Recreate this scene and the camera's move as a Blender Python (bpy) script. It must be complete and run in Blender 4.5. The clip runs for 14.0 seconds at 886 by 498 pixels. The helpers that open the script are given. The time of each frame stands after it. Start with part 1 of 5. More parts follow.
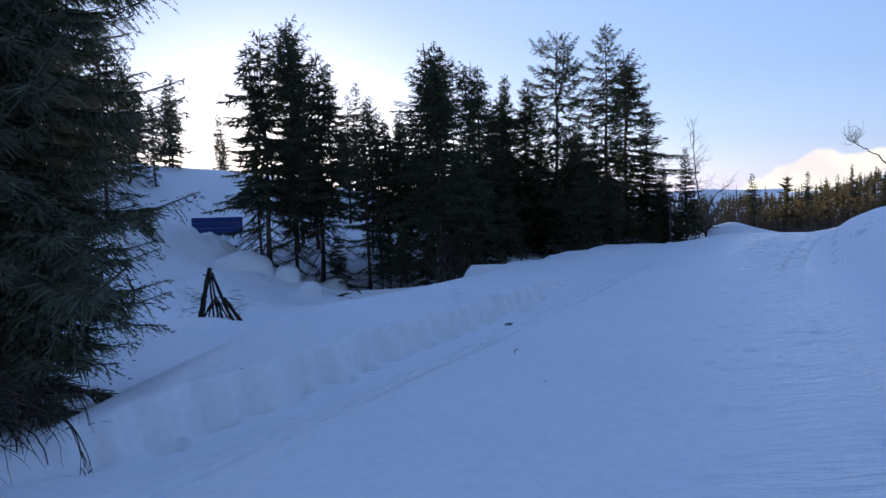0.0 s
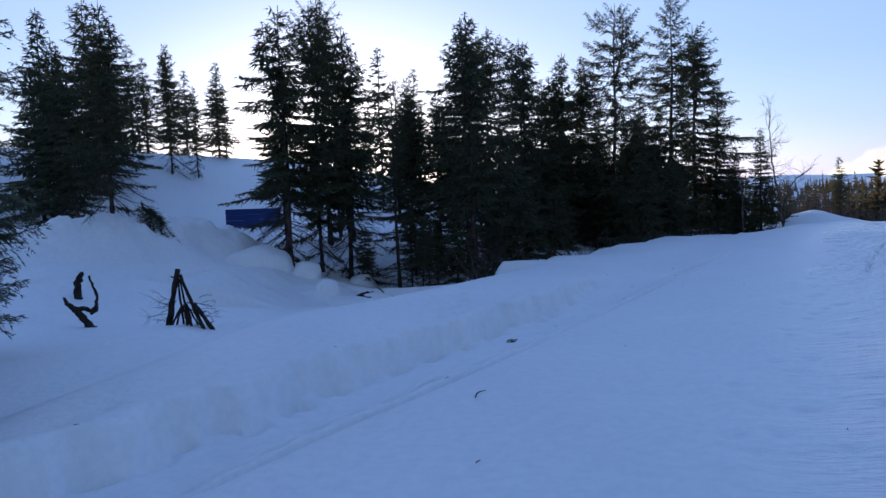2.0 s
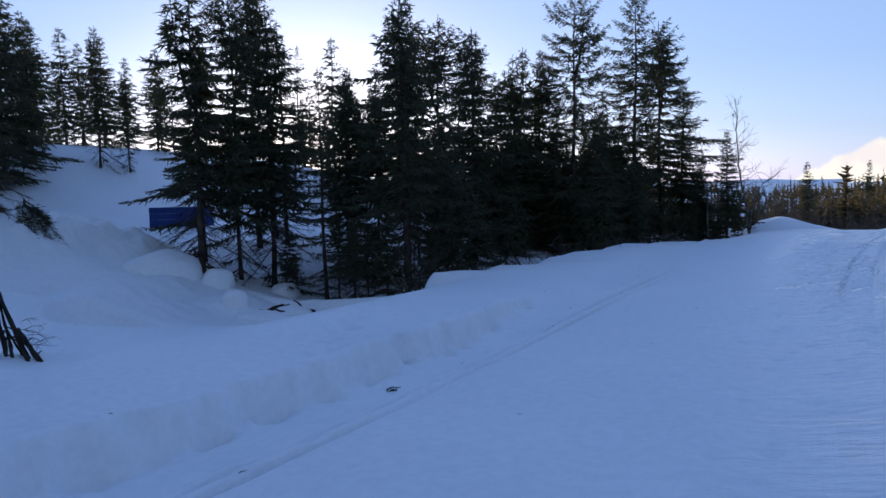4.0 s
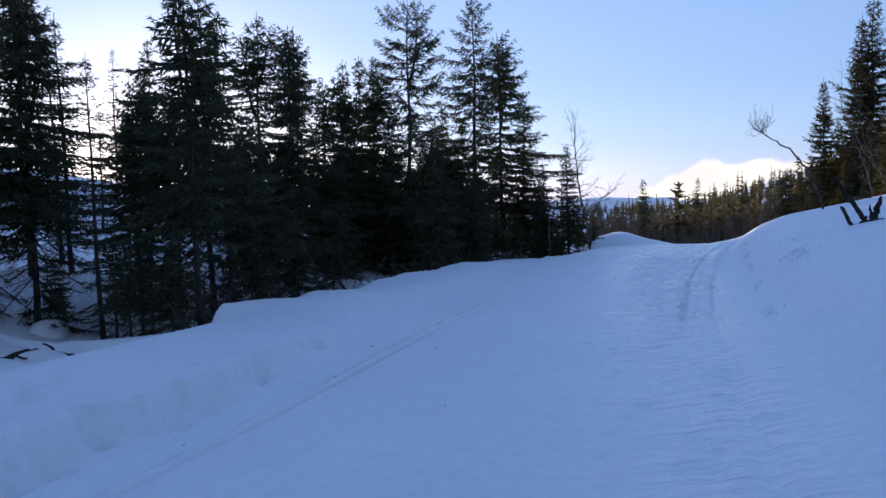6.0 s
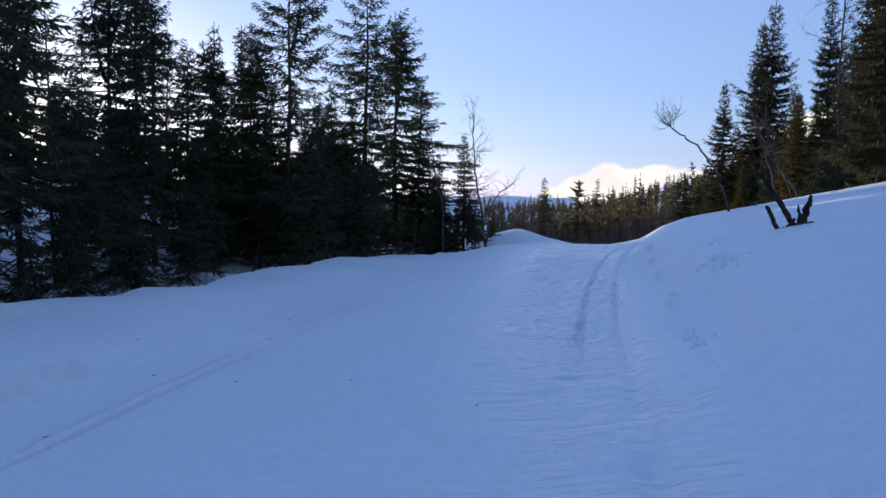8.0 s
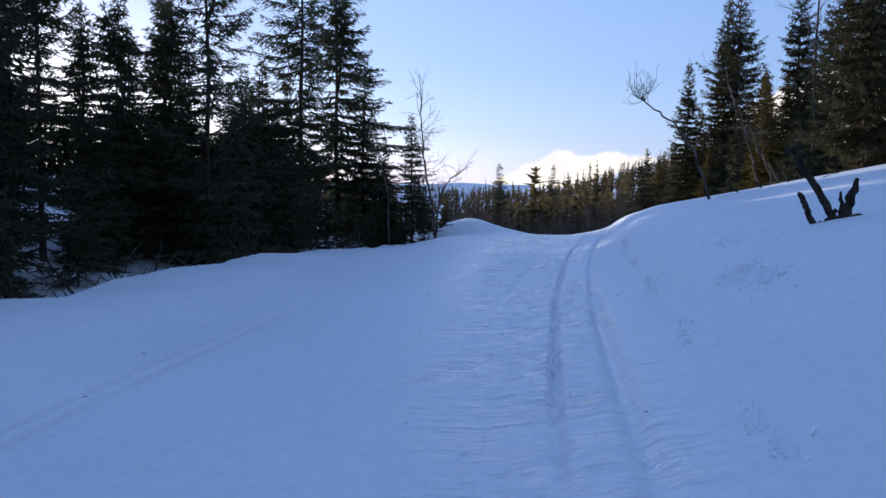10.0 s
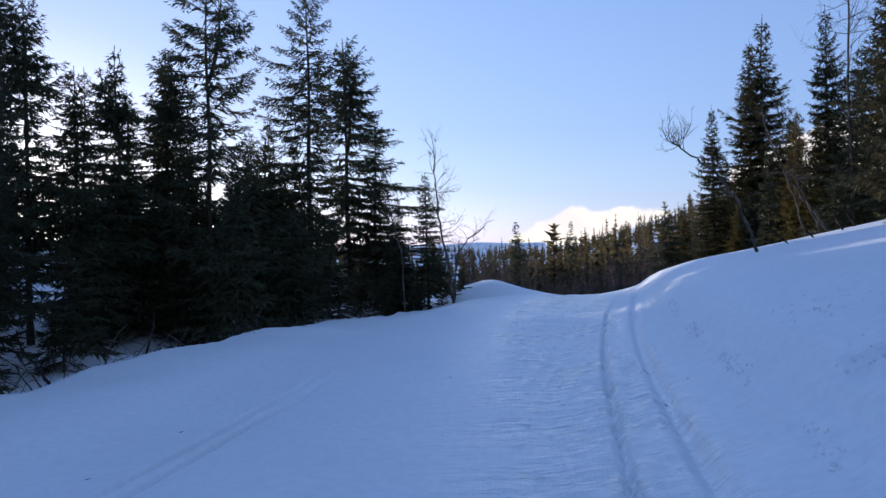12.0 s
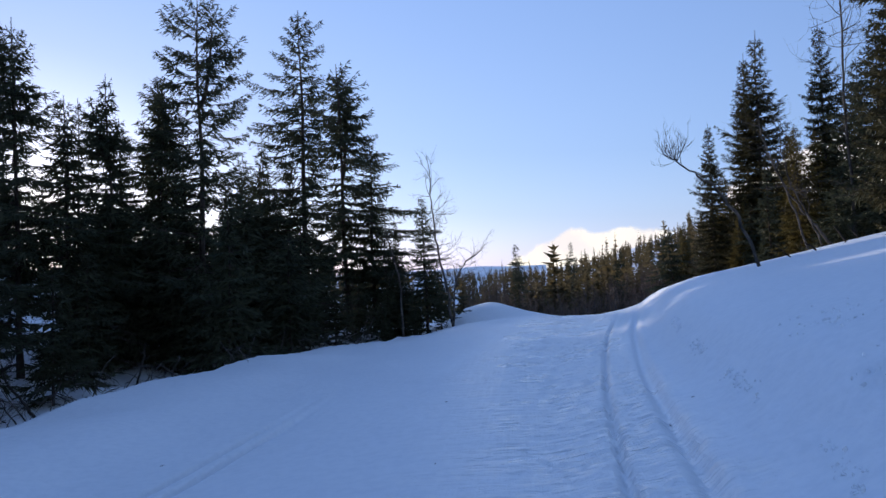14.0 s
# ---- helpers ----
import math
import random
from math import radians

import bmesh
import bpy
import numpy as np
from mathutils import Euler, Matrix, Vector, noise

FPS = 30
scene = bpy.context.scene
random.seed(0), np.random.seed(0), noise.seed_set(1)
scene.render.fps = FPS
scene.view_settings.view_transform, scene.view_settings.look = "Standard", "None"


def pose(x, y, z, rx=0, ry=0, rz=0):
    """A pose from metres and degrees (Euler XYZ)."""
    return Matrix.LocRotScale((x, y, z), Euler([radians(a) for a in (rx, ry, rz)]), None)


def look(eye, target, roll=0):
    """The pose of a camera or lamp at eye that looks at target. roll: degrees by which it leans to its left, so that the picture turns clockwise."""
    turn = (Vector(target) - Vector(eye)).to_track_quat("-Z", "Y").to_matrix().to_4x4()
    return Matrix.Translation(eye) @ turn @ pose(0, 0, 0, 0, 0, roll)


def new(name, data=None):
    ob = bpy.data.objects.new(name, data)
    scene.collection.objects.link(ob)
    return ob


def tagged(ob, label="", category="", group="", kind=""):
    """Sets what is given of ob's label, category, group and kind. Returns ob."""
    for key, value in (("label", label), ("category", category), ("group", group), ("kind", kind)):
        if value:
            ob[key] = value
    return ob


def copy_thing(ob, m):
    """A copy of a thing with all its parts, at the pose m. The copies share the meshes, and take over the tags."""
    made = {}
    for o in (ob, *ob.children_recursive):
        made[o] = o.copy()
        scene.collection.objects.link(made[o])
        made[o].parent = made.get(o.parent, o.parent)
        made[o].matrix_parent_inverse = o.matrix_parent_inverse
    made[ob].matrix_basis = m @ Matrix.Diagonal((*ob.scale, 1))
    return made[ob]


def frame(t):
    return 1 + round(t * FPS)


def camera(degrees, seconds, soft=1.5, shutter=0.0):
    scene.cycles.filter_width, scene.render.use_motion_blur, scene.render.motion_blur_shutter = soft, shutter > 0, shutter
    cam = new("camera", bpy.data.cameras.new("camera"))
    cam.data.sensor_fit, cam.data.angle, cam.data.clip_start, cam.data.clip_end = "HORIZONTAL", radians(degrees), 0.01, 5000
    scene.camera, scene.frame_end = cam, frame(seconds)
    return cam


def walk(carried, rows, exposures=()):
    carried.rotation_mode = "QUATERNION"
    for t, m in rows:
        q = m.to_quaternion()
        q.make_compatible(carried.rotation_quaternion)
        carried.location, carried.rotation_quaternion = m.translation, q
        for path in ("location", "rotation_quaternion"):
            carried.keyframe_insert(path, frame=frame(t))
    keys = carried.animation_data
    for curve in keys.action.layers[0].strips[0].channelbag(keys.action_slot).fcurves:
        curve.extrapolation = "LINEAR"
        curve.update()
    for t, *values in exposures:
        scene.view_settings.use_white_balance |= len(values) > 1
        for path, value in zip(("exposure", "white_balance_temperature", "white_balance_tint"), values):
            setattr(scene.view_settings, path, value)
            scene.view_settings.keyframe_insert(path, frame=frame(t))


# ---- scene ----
cam = camera(61.7, 14.0)
PATH = [
    (0, (-2.312, -6.011, 1.603), (-2.342, -4.016, 1.466), -1.7),
    (0.5, (-2.162, -5.489, 1.63), (-2.322, -3.499, 1.515), -3.7),
    (1, (-1.651, -4.831, 1.606), (-1.759, -2.838, 1.473), -1.9),
    (1.5, (-1.456, -4.191, 1.54), (-1.672, -2.216, 1.312), -0.7),
    (2, (-1.063, -3.468, 1.563), (-1.288, -1.487, 1.402), -2.2),
    (2.1, (-1.004, -3.303, 1.586), (-1.217, -1.319, 1.451), -2.2),
    (2.2, (-0.949, -3.201, 1.613), (-1.155, -1.214, 1.509), -2.3),
    (4.3, (-0.015, -0.349, 1.555), (-0.151, 1.639, 1.385), -0.8),
    (4.4, (-0.104, -0.194, 1.512), (-0.268, 1.794, 1.377), 0.3),
    (4.5, (0.0, 0.0, 1.5), (-0.177, 1.988, 1.378), -0.2),
    (5, (0.578, 0.778, 1.411), (0.846, 2.75, 1.217), -3.4),
    (5.5, (0.764, 1.364, 1.387), (1.077, 3.325, 1.151), -2.4),
    (6, (1.14, 2.092, 1.39), (1.367, 4.075, 1.266), -1.6),
    (6.5, (1.295, 2.766, 1.382), (1.317, 4.763, 1.274), 0.7),
    (7, (1.816, 3.518, 1.314), (2.058, 5.499, 1.18), 2.6),
    (7.5, (2.076, 4.243, 1.301), (2.432, 6.207, 1.18), 2.1),
    (7.9, (2.323, 4.735, 1.296), (2.802, 6.673, 1.173), 0.5),
    (8, (2.437, 4.979, 1.208), (2.917, 6.916, 1.065), 0.7),
    (8.5, (2.538, 5.849, 1.146), (2.772, 7.816, 0.873), 0.1),
    (9, (2.981, 6.636, 1.074), (3.393, 8.574, 0.807), -0.9),
    (9.2, (3.146, 6.934, 1.151), (3.621, 8.862, 0.909), -0.3),
    (11.3, (4.141, 9.515, 1.192), (4.786, 11.404, 1.058), 0.4),
    (11.5, (4.159, 9.619, 1.223), (4.78, 11.517, 1.111), 0.7),
    (12, (4.174, 9.952, 1.204), (4.729, 11.873, 1.191), -1.4),
    (12.5, (4.203, 10.06, 1.203), (4.667, 12.005, 1.234), -2.4),
    (13, (4.209, 10.062, 1.204), (4.658, 12.01, 1.255), -2.9),
    (13.5, (4.201, 10.11, 1.201), (4.702, 12.045, 1.272), -3.1),
    (14, (4.377, 10.253, 1.121), (4.933, 12.173, 1.175), -2.7),
]
walk(cam, [(t, look(eye, target, roll)) for t, eye, target, roll in PATH],
     ((0.0, 0.04), (1.0, 0.12), (2.0, 0.12), (4.5, 0.0), (6.0, 0.10), (8.0, 0.05), (9.0, 0.12), (12.0, 0.10), (14.0, 0.06)))

# ---------------------------------------------------------------- light
SUN_AZ, SUN_EL = radians(-14.4), radians(2.7)
world = bpy.data.worlds.new("sky")
scene.world = world
world.use_nodes = True
wn = world.node_tree.nodes
wl = world.node_tree.links
sky = wn.new("ShaderNodeTexSky")
sky.sky_type = "NISHITA"
sky.sun_disc = False
sky.sun_elevation = SUN_EL
sky.sun_rotation = SUN_AZ
sky.altitude = 600.0
sky.air_density = 1.0
sky.dust_density = 0.72
sky.ozone_density = 2.0
mute = wn.new("ShaderNodeHueSaturation")
mute.inputs["Saturation"].default_value = 0.50
wl.new(sky.outputs["Color"], mute.inputs["Color"])
tint = wn.new("ShaderNodeMix")
tint.data_type, tint.blend_type = "RGBA", "MULTIPLY"
tint.inputs["Factor"].default_value = 1.0
tint.inputs["B"].default_value = (0.95, 1.0, 1.03, 1.0)
wl.new(mute.outputs["Color"], tint.inputs["A"])
wl.new(tint.outputs["Result"], wn["Background"].inputs["Color"])
wn["Background"].inputs["Strength"].default_value = 0.178
# the clear blue of the upper air
upper = wn.new("ShaderNodeBackground")
upper.inputs["Color"].default_value = (0.132, 0.344, 0.98, 1.0)
height = wn.new("ShaderNodeSeparateXYZ")
heading = wn.new("ShaderNodeTexCoord").outputs["Generated"]
wl.new(heading, height.inputs[0])
pale = wn.new("ShaderNodeMapRange")
pale.interpolation_type = "SMOOTHSTEP"
pale.inputs["From Min"].default_value, pale.inputs["From Max"].default_value = 0.35, 0.85
pale.inputs["To Min"].default_value, pale.inputs["To Max"].default_value = 0.655, 0.80
wl.new(height.outputs["Z"], pale.inputs["Value"])
# and deeper on the side away from the sun
aside = wn.new("ShaderNodeVectorMath")
aside.operation = "DOT_PRODUCT"
aside.inputs[1].default_value = (math.sin(SUN_AZ), math.cos(SUN_AZ), 0.0)
wl.new(heading, aside.inputs[0])
deeper = wn.new("ShaderNodeMath")
deeper.operation = "MULTIPLY_ADD"
deeper.inputs[1].default_value, deeper.inputs[2].default_value = 0.42, 0.56
wl.new(aside.outputs["Value"], deeper.inputs[0])
glow = wn.new("ShaderNodeMath")
glow.operation = "MULTIPLY"
wl.new(pale.outputs["Result"], glow.inputs[0])
wl.new(deeper.outputs[0], glow.inputs[1])
wl.new(glow.outputs[0], upper.inputs["Strength"])
both = wn.new("ShaderNodeAddShader")
wl.new(wn["Background"].outputs[0], both.inputs[0])
wl.new(upper.outputs[0], both.inputs[1])
wl.new(both.outputs[0], wn["World Output"].inputs["Surface"])

sun_way = Vector((math.sin(SUN_AZ) * math.cos(SUN_EL), math.cos(SUN_AZ) * math.cos(SUN_EL), math.sin(SUN_EL)))
lamp = bpy.data.lights.new("sun", "SUN")
lamp.energy, lamp.angle, lamp.color = 5.0, radians(0.5), (1.0, 0.86, 0.72)
sun = new("sun", lamp)
sun.matrix_basis = look(sun_way * 50, (0, 0, 0))


# ---------------------------------------------------------------- materials
def material(name, rough=0.8, spec=0.3):
    m = bpy.data.materials.new(name)
    m.use_nodes = True
    b = m.node_tree.nodes["Principled BSDF"]
    b.inputs["Roughness"].default_value = rough
    b.inputs["Specular IOR Level"].default_value = spec
    return m, m.node_tree.nodes, m.node_tree.links, b


def noise_node(nodes, links, scale, detail=4.0, rough=0.55, coord=None, stretch=None):
    n = nodes.new("ShaderNodeTexNoise")
    n.inputs["Scale"].default_value = scale
    n.inputs["Detail"].default_value = detail
    n.inputs["Roughness"].default_value = rough
    if coord is not None:
        if stretch:
            mp = nodes.new("ShaderNodeMapping")
            mp.inputs["Scale"].default_value = stretch
            links.new(coord, mp.inputs["Vector"])
            coord = mp.outputs["Vector"]
        links.new(coord, n.inputs["Vector"])
    return n


def ramp_node(nodes, links, fac, stops):
    r = nodes.new("ShaderNodeValToRGB")
    for k, (pos, col) in enumerate(stops):
        e = r.color_ramp.elements[k] if k < 2 else r.color_ramp.elements.new(pos)
        e.position, e.color = pos, (*col, 1.0)
    links.new(fac, r.inputs["Fac"])
    return r


def bump_node(nodes, links, height, strength, distance, below=None):
    b = nodes.new("ShaderNodeBump")
    b.inputs["Strength"].default_value = strength
    b.inputs["Distance"].default_value = distance
    links.new(height, b.inputs["Height"])
    if below is not None:
        links.new(below.outputs["Normal"], b.inputs["Normal"])
    return b


def snow_material():
    m, n, l, b = material("snow", 0.55, 0.25)
    co = n.new("ShaderNodeTexCoord").outputs["Object"]
    big = noise_node(n, l, 0.35, 5.0, 0.6, co)
    fine = noise_node(n, l, 9.0, 6.0, 0.65, co)
    grain = noise_node(n, l, 60.0, 3.0, 0.6, co)
    tone = ramp_node(n, l, big.outputs["Fac"], ((0.3, (0.83, 0.865, 0.90)), (0.7, (0.89, 0.915, 0.935))))
    crust = ramp_node(n, l, fine.outputs["Fac"], ((0.35, (0.93, 0.94, 0.95)), (0.6, (1.0, 1.0, 1.0))))
    mix = n.new("ShaderNodeMix")
    mix.data_type, mix.blend_type = "RGBA", "MULTIPLY"
    mix.inputs["Factor"].default_value = 1.0
    l.new(tone.outputs["Color"], mix.inputs["A"])
    l.new(crust.outputs["Color"], mix.inputs["B"])
    l.new(mix.outputs["Result"], b.inputs["Base Color"])
    rr = n.new("ShaderNodeMapRange")
    rr.inputs["To Min"].default_value, rr.inputs["To Max"].default_value = 0.35, 0.75
    l.new(big.outputs["Fac"], rr.inputs["Value"])
    packed = n.new("ShaderNodeAttribute")
    packed.attribute_name = "packed"
    sheen = n.new("ShaderNodeMath")
    sheen.operation = "MULTIPLY_ADD"
    sheen.inputs[1].default_value = -0.36
    l.new(packed.outputs["Fac"], sheen.inputs[0])
    l.new(rr.outputs["Result"], sheen.inputs[2])
    l.new(sheen.outputs[0], b.inputs["Roughness"])
    icy = n.new("ShaderNodeMath")
    icy.operation = "MULTIPLY_ADD"
    icy.inputs[1].default_value, icy.inputs[2].default_value = 0.65, 0.25
    l.new(packed.outputs["Fac"], icy.inputs[0])
    l.new(icy.outputs[0], b.inputs["Specular IOR Level"])
    k1 = bump_node(n, l, big.outputs["Fac"], 0.4, 0.12)
    k2 = bump_node(n, l, fine.outputs["Fac"], 0.5, 0.03, k1)
    k3 = bump_node(n, l, grain.outputs["Fac"], 0.25, 0.004, k2)
    # chatter marks across the packed lane, and the drag lines that run along it
    turned = n.new("ShaderNodeMapping")
    turned.inputs["Rotation"].default_value = (0.0, 0.0, radians(22.1))
    l.new(co, turned.inputs["Vector"])
    below = k3
    for stretch, low, high, deep in (((1.9, 8.5, 1.0), 0.34, 0.66, 0.052), ((14.0, 0.5, 1.0), 0.36, 0.68, 0.008)):
        marks = noise_node(n, l, 1.0, 3.0, 0.55, turned.outputs["Vector"], stretch)
        crisp = n.new("ShaderNodeMapRange")
        crisp.inputs["From Min"].default_value, crisp.inputs["From Max"].default_value = low, high
        l.new(marks.outputs["Fac"], crisp.inputs["Value"])
        lane = n.new("ShaderNodeMath")
        lane.operation = "MULTIPLY"
        l.new(crisp.outputs["Result"], lane.inputs[0])
        l.new(packed.outputs["Fac"], lane.inputs[1])
        below = bump_node(n, l, lane.outputs[0], 1.0, deep, below)
    # crumbled crust
    torn = n.new("ShaderNodeAttribute")
    torn.attribute_name = "broken"
    crumbs = noise_node(n, l, 16.0, 4.0, 0.6, co)
    piece = n.new("ShaderNodeMath")
    piece.operation = "MULTIPLY"
    l.new(crumbs.outputs["Fac"], piece.inputs[0])
    l.new(torn.outputs["Fac"], piece.inputs[1])
    below = bump_node(n, l, piece.outputs[0], 1.0, 0.022, below)
    l.new(below.outputs["Normal"], b.inputs["Normal"])
    return m


def needle_material(name, dark, light, glow=0.15, size=1.3, speck=1.0):
    m, n, l, b = material(name, 0.7, 0.12)
    geo = n.new("ShaderNodeNewGeometry")
    info = n.new("ShaderNodeObjectInfo")
    co = n.new("ShaderNodeTexCoord").outputs["Object"]
    patch = noise_node(n, l, size, 3.0, 0.6, co)
    add = n.new("ShaderNodeMath")
    add.operation = "MULTIPLY_ADD"
    add.inputs[1].default_value = speck
    l.new(geo.outputs["Random Per Island"], add.inputs[0])
    l.new(patch.outputs["Fac"], add.inputs[2])
    add2 = n.new("ShaderNodeMath")
    add2.operation = "MULTIPLY_ADD"
    add2.inputs[1].default_value, add2.inputs[2].default_value = 0.35, 0.0
    l.new(info.outputs["Random"], add2.inputs[0])
    add3 = n.new("ShaderNodeMath")
    l.new(add.outputs[0], add3.inputs[0])
    l.new(add2.outputs[0], add3.inputs[1])
    half = n.new("ShaderNodeMath")
    half.operation = "MULTIPLY"
    half.inputs[1].default_value = 0.45
    l.new(add3.outputs[0], half.inputs[0])
    tone = ramp_node(n, l, half.outputs[0], ((0.2, dark), (0.8, light)))
    l.new(tone.outputs["Color"], b.inputs["Base Color"])
    thin = n.new("ShaderNodeBsdfTranslucent")
    l.new(tone.outputs["Color"], thin.inputs["Color"])
    mix = n.new("ShaderNodeMixShader")
    mix.inputs["Fac"].default_value = glow
    l.new(b.outputs[0], mix.inputs[1])
    l.new(thin.outputs[0], mix.inputs[2])
    l.new(mix.outputs[0], n["Material Output"].inputs["Surface"])
    return m


def bark_material(name, dark, light, scale=14.0, stretch=(1, 1, 0.25)):
    m, n, l, b = material(name, 0.85, 0.2)
    co = n.new("ShaderNodeTexCoord").outputs["Object"]
    a = noise_node(n, l, scale, 6.0, 0.65, co, stretch)
    c = noise_node(n, l, 2.2, 3.0, 0.5, co)
    add = n.new("ShaderNodeMath")
    add.operation = "MULTIPLY"
    l.new(a.outputs["Fac"], add.inputs[0])
    l.new(c.outputs["Fac"], add.inputs[1])
    tone = ramp_node(n, l, add.outputs[0], ((0.15, dark), (0.38, light)))
    l.new(tone.outputs["Color"], b.inputs["Base Color"])
    k = bump_node(n, l, a.outputs["Fac"], 0.6, 0.02)
    l.new(k.outputs["Normal"], b.inputs["Normal"])
    return m


def paint_material():
    m, n, l, b = material("blue_paint", 0.5, 0.4)
    co = n.new("ShaderNodeTexCoord").outputs["Object"]
    a = noise_node(n, l, 3.0, 6.0, 0.6, co)
    tone = ramp_node(n, l, a.outputs["Fac"], ((0.3, (0.01, 0.035, 0.16)), (0.7, (0.02, 0.06, 0.25))))
    l.new(tone.outputs["Color"], b.inputs["Base Color"])
    k = bump_node(n, l, a.outputs["Fac"], 0.2, 0.02)
    l.new(k.outputs["Normal"], b.inputs["Normal"])
    return m


SNOW = snow_material()
NEEDLE = needle_material("spruce_needles", (0.030, 0.035, 0.022), (0.092, 0.100, 0.058))
# paler than NEEDLE: the open sky's light on the near spruces tinted in
NEEDLE_NEAR_LIT = needle_material("spruce_needles_near_lit", (0.060, 0.070, 0.050), (0.165, 0.180, 0.125), 0.06)
# browner copy for the conical spruces: sun from behind put into the colour
NEEDLE_SUNLIT = needle_material("spruce_needles_sunlit", (0.026, 0.026, 0.013), (0.095, 0.085, 0.042), 0.2)
# olive copy of the needles, with warm low sunlight painted in
NEEDLE_OLIVE_SUNLIT = needle_material("spruce_needles_olive_sunlit", (0.04, 0.036, 0.011), (0.15, 0.115, 0.036), 0.3)
# far copy, paler and browner: haze and warm sun put into the colour
NEEDLE_FAR_LIT = needle_material("far_needles_lit", (0.07, 0.06, 0.032), (0.34, 0.25, 0.12), 0.4, 0.35, 0.5)
BARK = bark_material("spruce_bark", (0.02, 0.015, 0.012), (0.11, 0.085, 0.07))
BIRCH = bark_material("birch_bark", (0.025, 0.02, 0.018), (0.19, 0.165, 0.15), 9.0, (1, 1, 2.5))
GREY = bark_material("grey_bark", (0.025, 0.022, 0.02), (0.14, 0.12, 0.105), 10.0)
LITTER = bark_material("litter", (0.004, 0.0035, 0.003), (0.018, 0.014, 0.011), 20.0)
DEAD = bark_material("dead_wood", (0.010, 0.008, 0.007), (0.065, 0.052, 0.043), 20.0)
BRUSH = bark_material("brushwood", (0.08, 0.055, 0.04), (0.24, 0.16, 0.115), 6.0)
BLUE = paint_material()
ICE = material("ice_crust", 0.18, 1.0)[0]
ICE.node_tree.nodes["Principled BSDF"].inputs["Base Color"].default_value = (0.88, 0.91, 0.94, 1.0)


# ---------------------------------------------------------------- mesh tools
class Soup:
    """Gathers vertices and faces of one mesh."""

    def __init__(self):
        self.blocks, self.faces, self.count = [], [], 0

    def add(self, verts, faces):
        self.blocks.append(np.asarray(verts, float).reshape(-1, 3))
        self.faces += [tuple(int(i) + self.count for i in f) for f in faces]
        self.count += len(self.blocks[-1])

    def tube(self, pts, radii, sides=5, cap=True):
        pts = np.asarray(pts, float)
        n = len(pts)
        way = np.gradient(pts, axis=0)
        way /= np.linalg.norm(way, axis=1)[:, None] + 1e-9
        ref = np.array([0.0, 0.0, 1.0]) if abs(way[:, 2]).mean() < 0.8 else np.array([1.0, 0.0, 0.0])
        a = np.cross(way, ref)
        a /= np.linalg.norm(a, axis=1)[:, None] + 1e-9
        c = np.cross(way, a)
        ang = np.arange(sides) * 2 * math.pi / sides
        ring = a[:, None, :] * np.cos(ang)[None, :, None] + c[:, None, :] * np.sin(ang)[None, :, None]
        v = pts[:, None, :] + ring * np.asarray(radii, float)[:, None, None]
        f = [(i * sides + j, i * sides + (j + 1) % sides, (i + 1) * sides + (j + 1) % sides, (i + 1) * sides + j)
             for i in range(n - 1) for j in range(sides)]
        if cap:
            f += [tuple(range(sides))[::-1], tuple((n - 1) * sides + j for j in range(sides))]
        self.add(v, f)

    def kites(self, base, way, length, width, rng):
        """Loose pointed leaves: one four-cornered blade for each row."""
        base, way = np.asarray(base), np.asarray(way)
        way = way / (np.linalg.norm(way, axis=1)[:, None] + 1e-9)
        any_way = rng.normal(size=way.shape)
        side = np.cross(way, any_way)
        side /= np.linalg.norm(side, axis=1)[:, None] + 1e-9
        l, w = np.asarray(length)[:, None], np.asarray(width)[:, None]
        mid = base + way * l * 0.45
        v = np.stack([base, mid + side * w, base + way * l, mid - side * w], 1)
        n = len(base)
        f = np.arange(4 * n).reshape(-1, 4).tolist()
        self.add(v, f)

    def spikes(self, base, way, length, width, rng):
        """Loose pointed shoots: one slender triangle for each row."""
        base, way = np.asarray(base), np.asarray(way)
        way = way / (np.linalg.norm(way, axis=1)[:, None] + 1e-9)
        side = np.cross(way, rng.normal(size=way.shape))
        side /= np.linalg.norm(side, axis=1)[:, None] + 1e-9
        l, w = np.asarray(length)[:, None], np.asarray(width)[:, None]
        v = np.stack([base + side * w, base + way * l, base - side * w], 1)
        self.add(v, np.arange(3 * len(base)).reshape(-1, 3).tolist())

    def mesh(self, name, mat, smooth=False):
        me = bpy.data.meshes.new(name)
        me.from_pydata(np.concatenate(self.blocks).tolist() if self.blocks else [], [], self.faces)
        me.materials.append(mat)
        if smooth:
            me.polygons.foreach_set("use_smooth", [True] * len(me.polygons))
        me.update()
        return me


def part(name, soup, mat, parent, label="", smooth=False):
    ob = new(name, soup.mesh(name, mat, smooth))
    ob.parent = parent
    if label:
        tagged(ob, label)
    return ob


# ---------------------------------------------------------------- lie of the land
HEAD_S, HEAD_C = 0.376, 0.9266   # the road's heading



def to_uv(x, y):
    return x * HEAD_S + y * HEAD_C, x * HEAD_C - y * HEAD_S


def to_xy(u, v):
    return u * HEAD_S + v * HEAD_C, u * HEAD_C - v * HEAD_S


def eased(q, xs, zs, reach):
    """A piecewise line through a few stations, rounded off over reach."""
    return sum(np.interp(q + reach * k / 3.0, xs, zs) for k in (-3, -2, -1, 0, 1, 2, 3)) / 7.0


def bend(u):
    """How far the road's middle has swung to the right."""
    b = np.clip(u - 5.0, 0.0, 55.0)
    return 0.0019 * b * b + 0.2 * np.clip(u - 60.0, 0.0, 400.0)


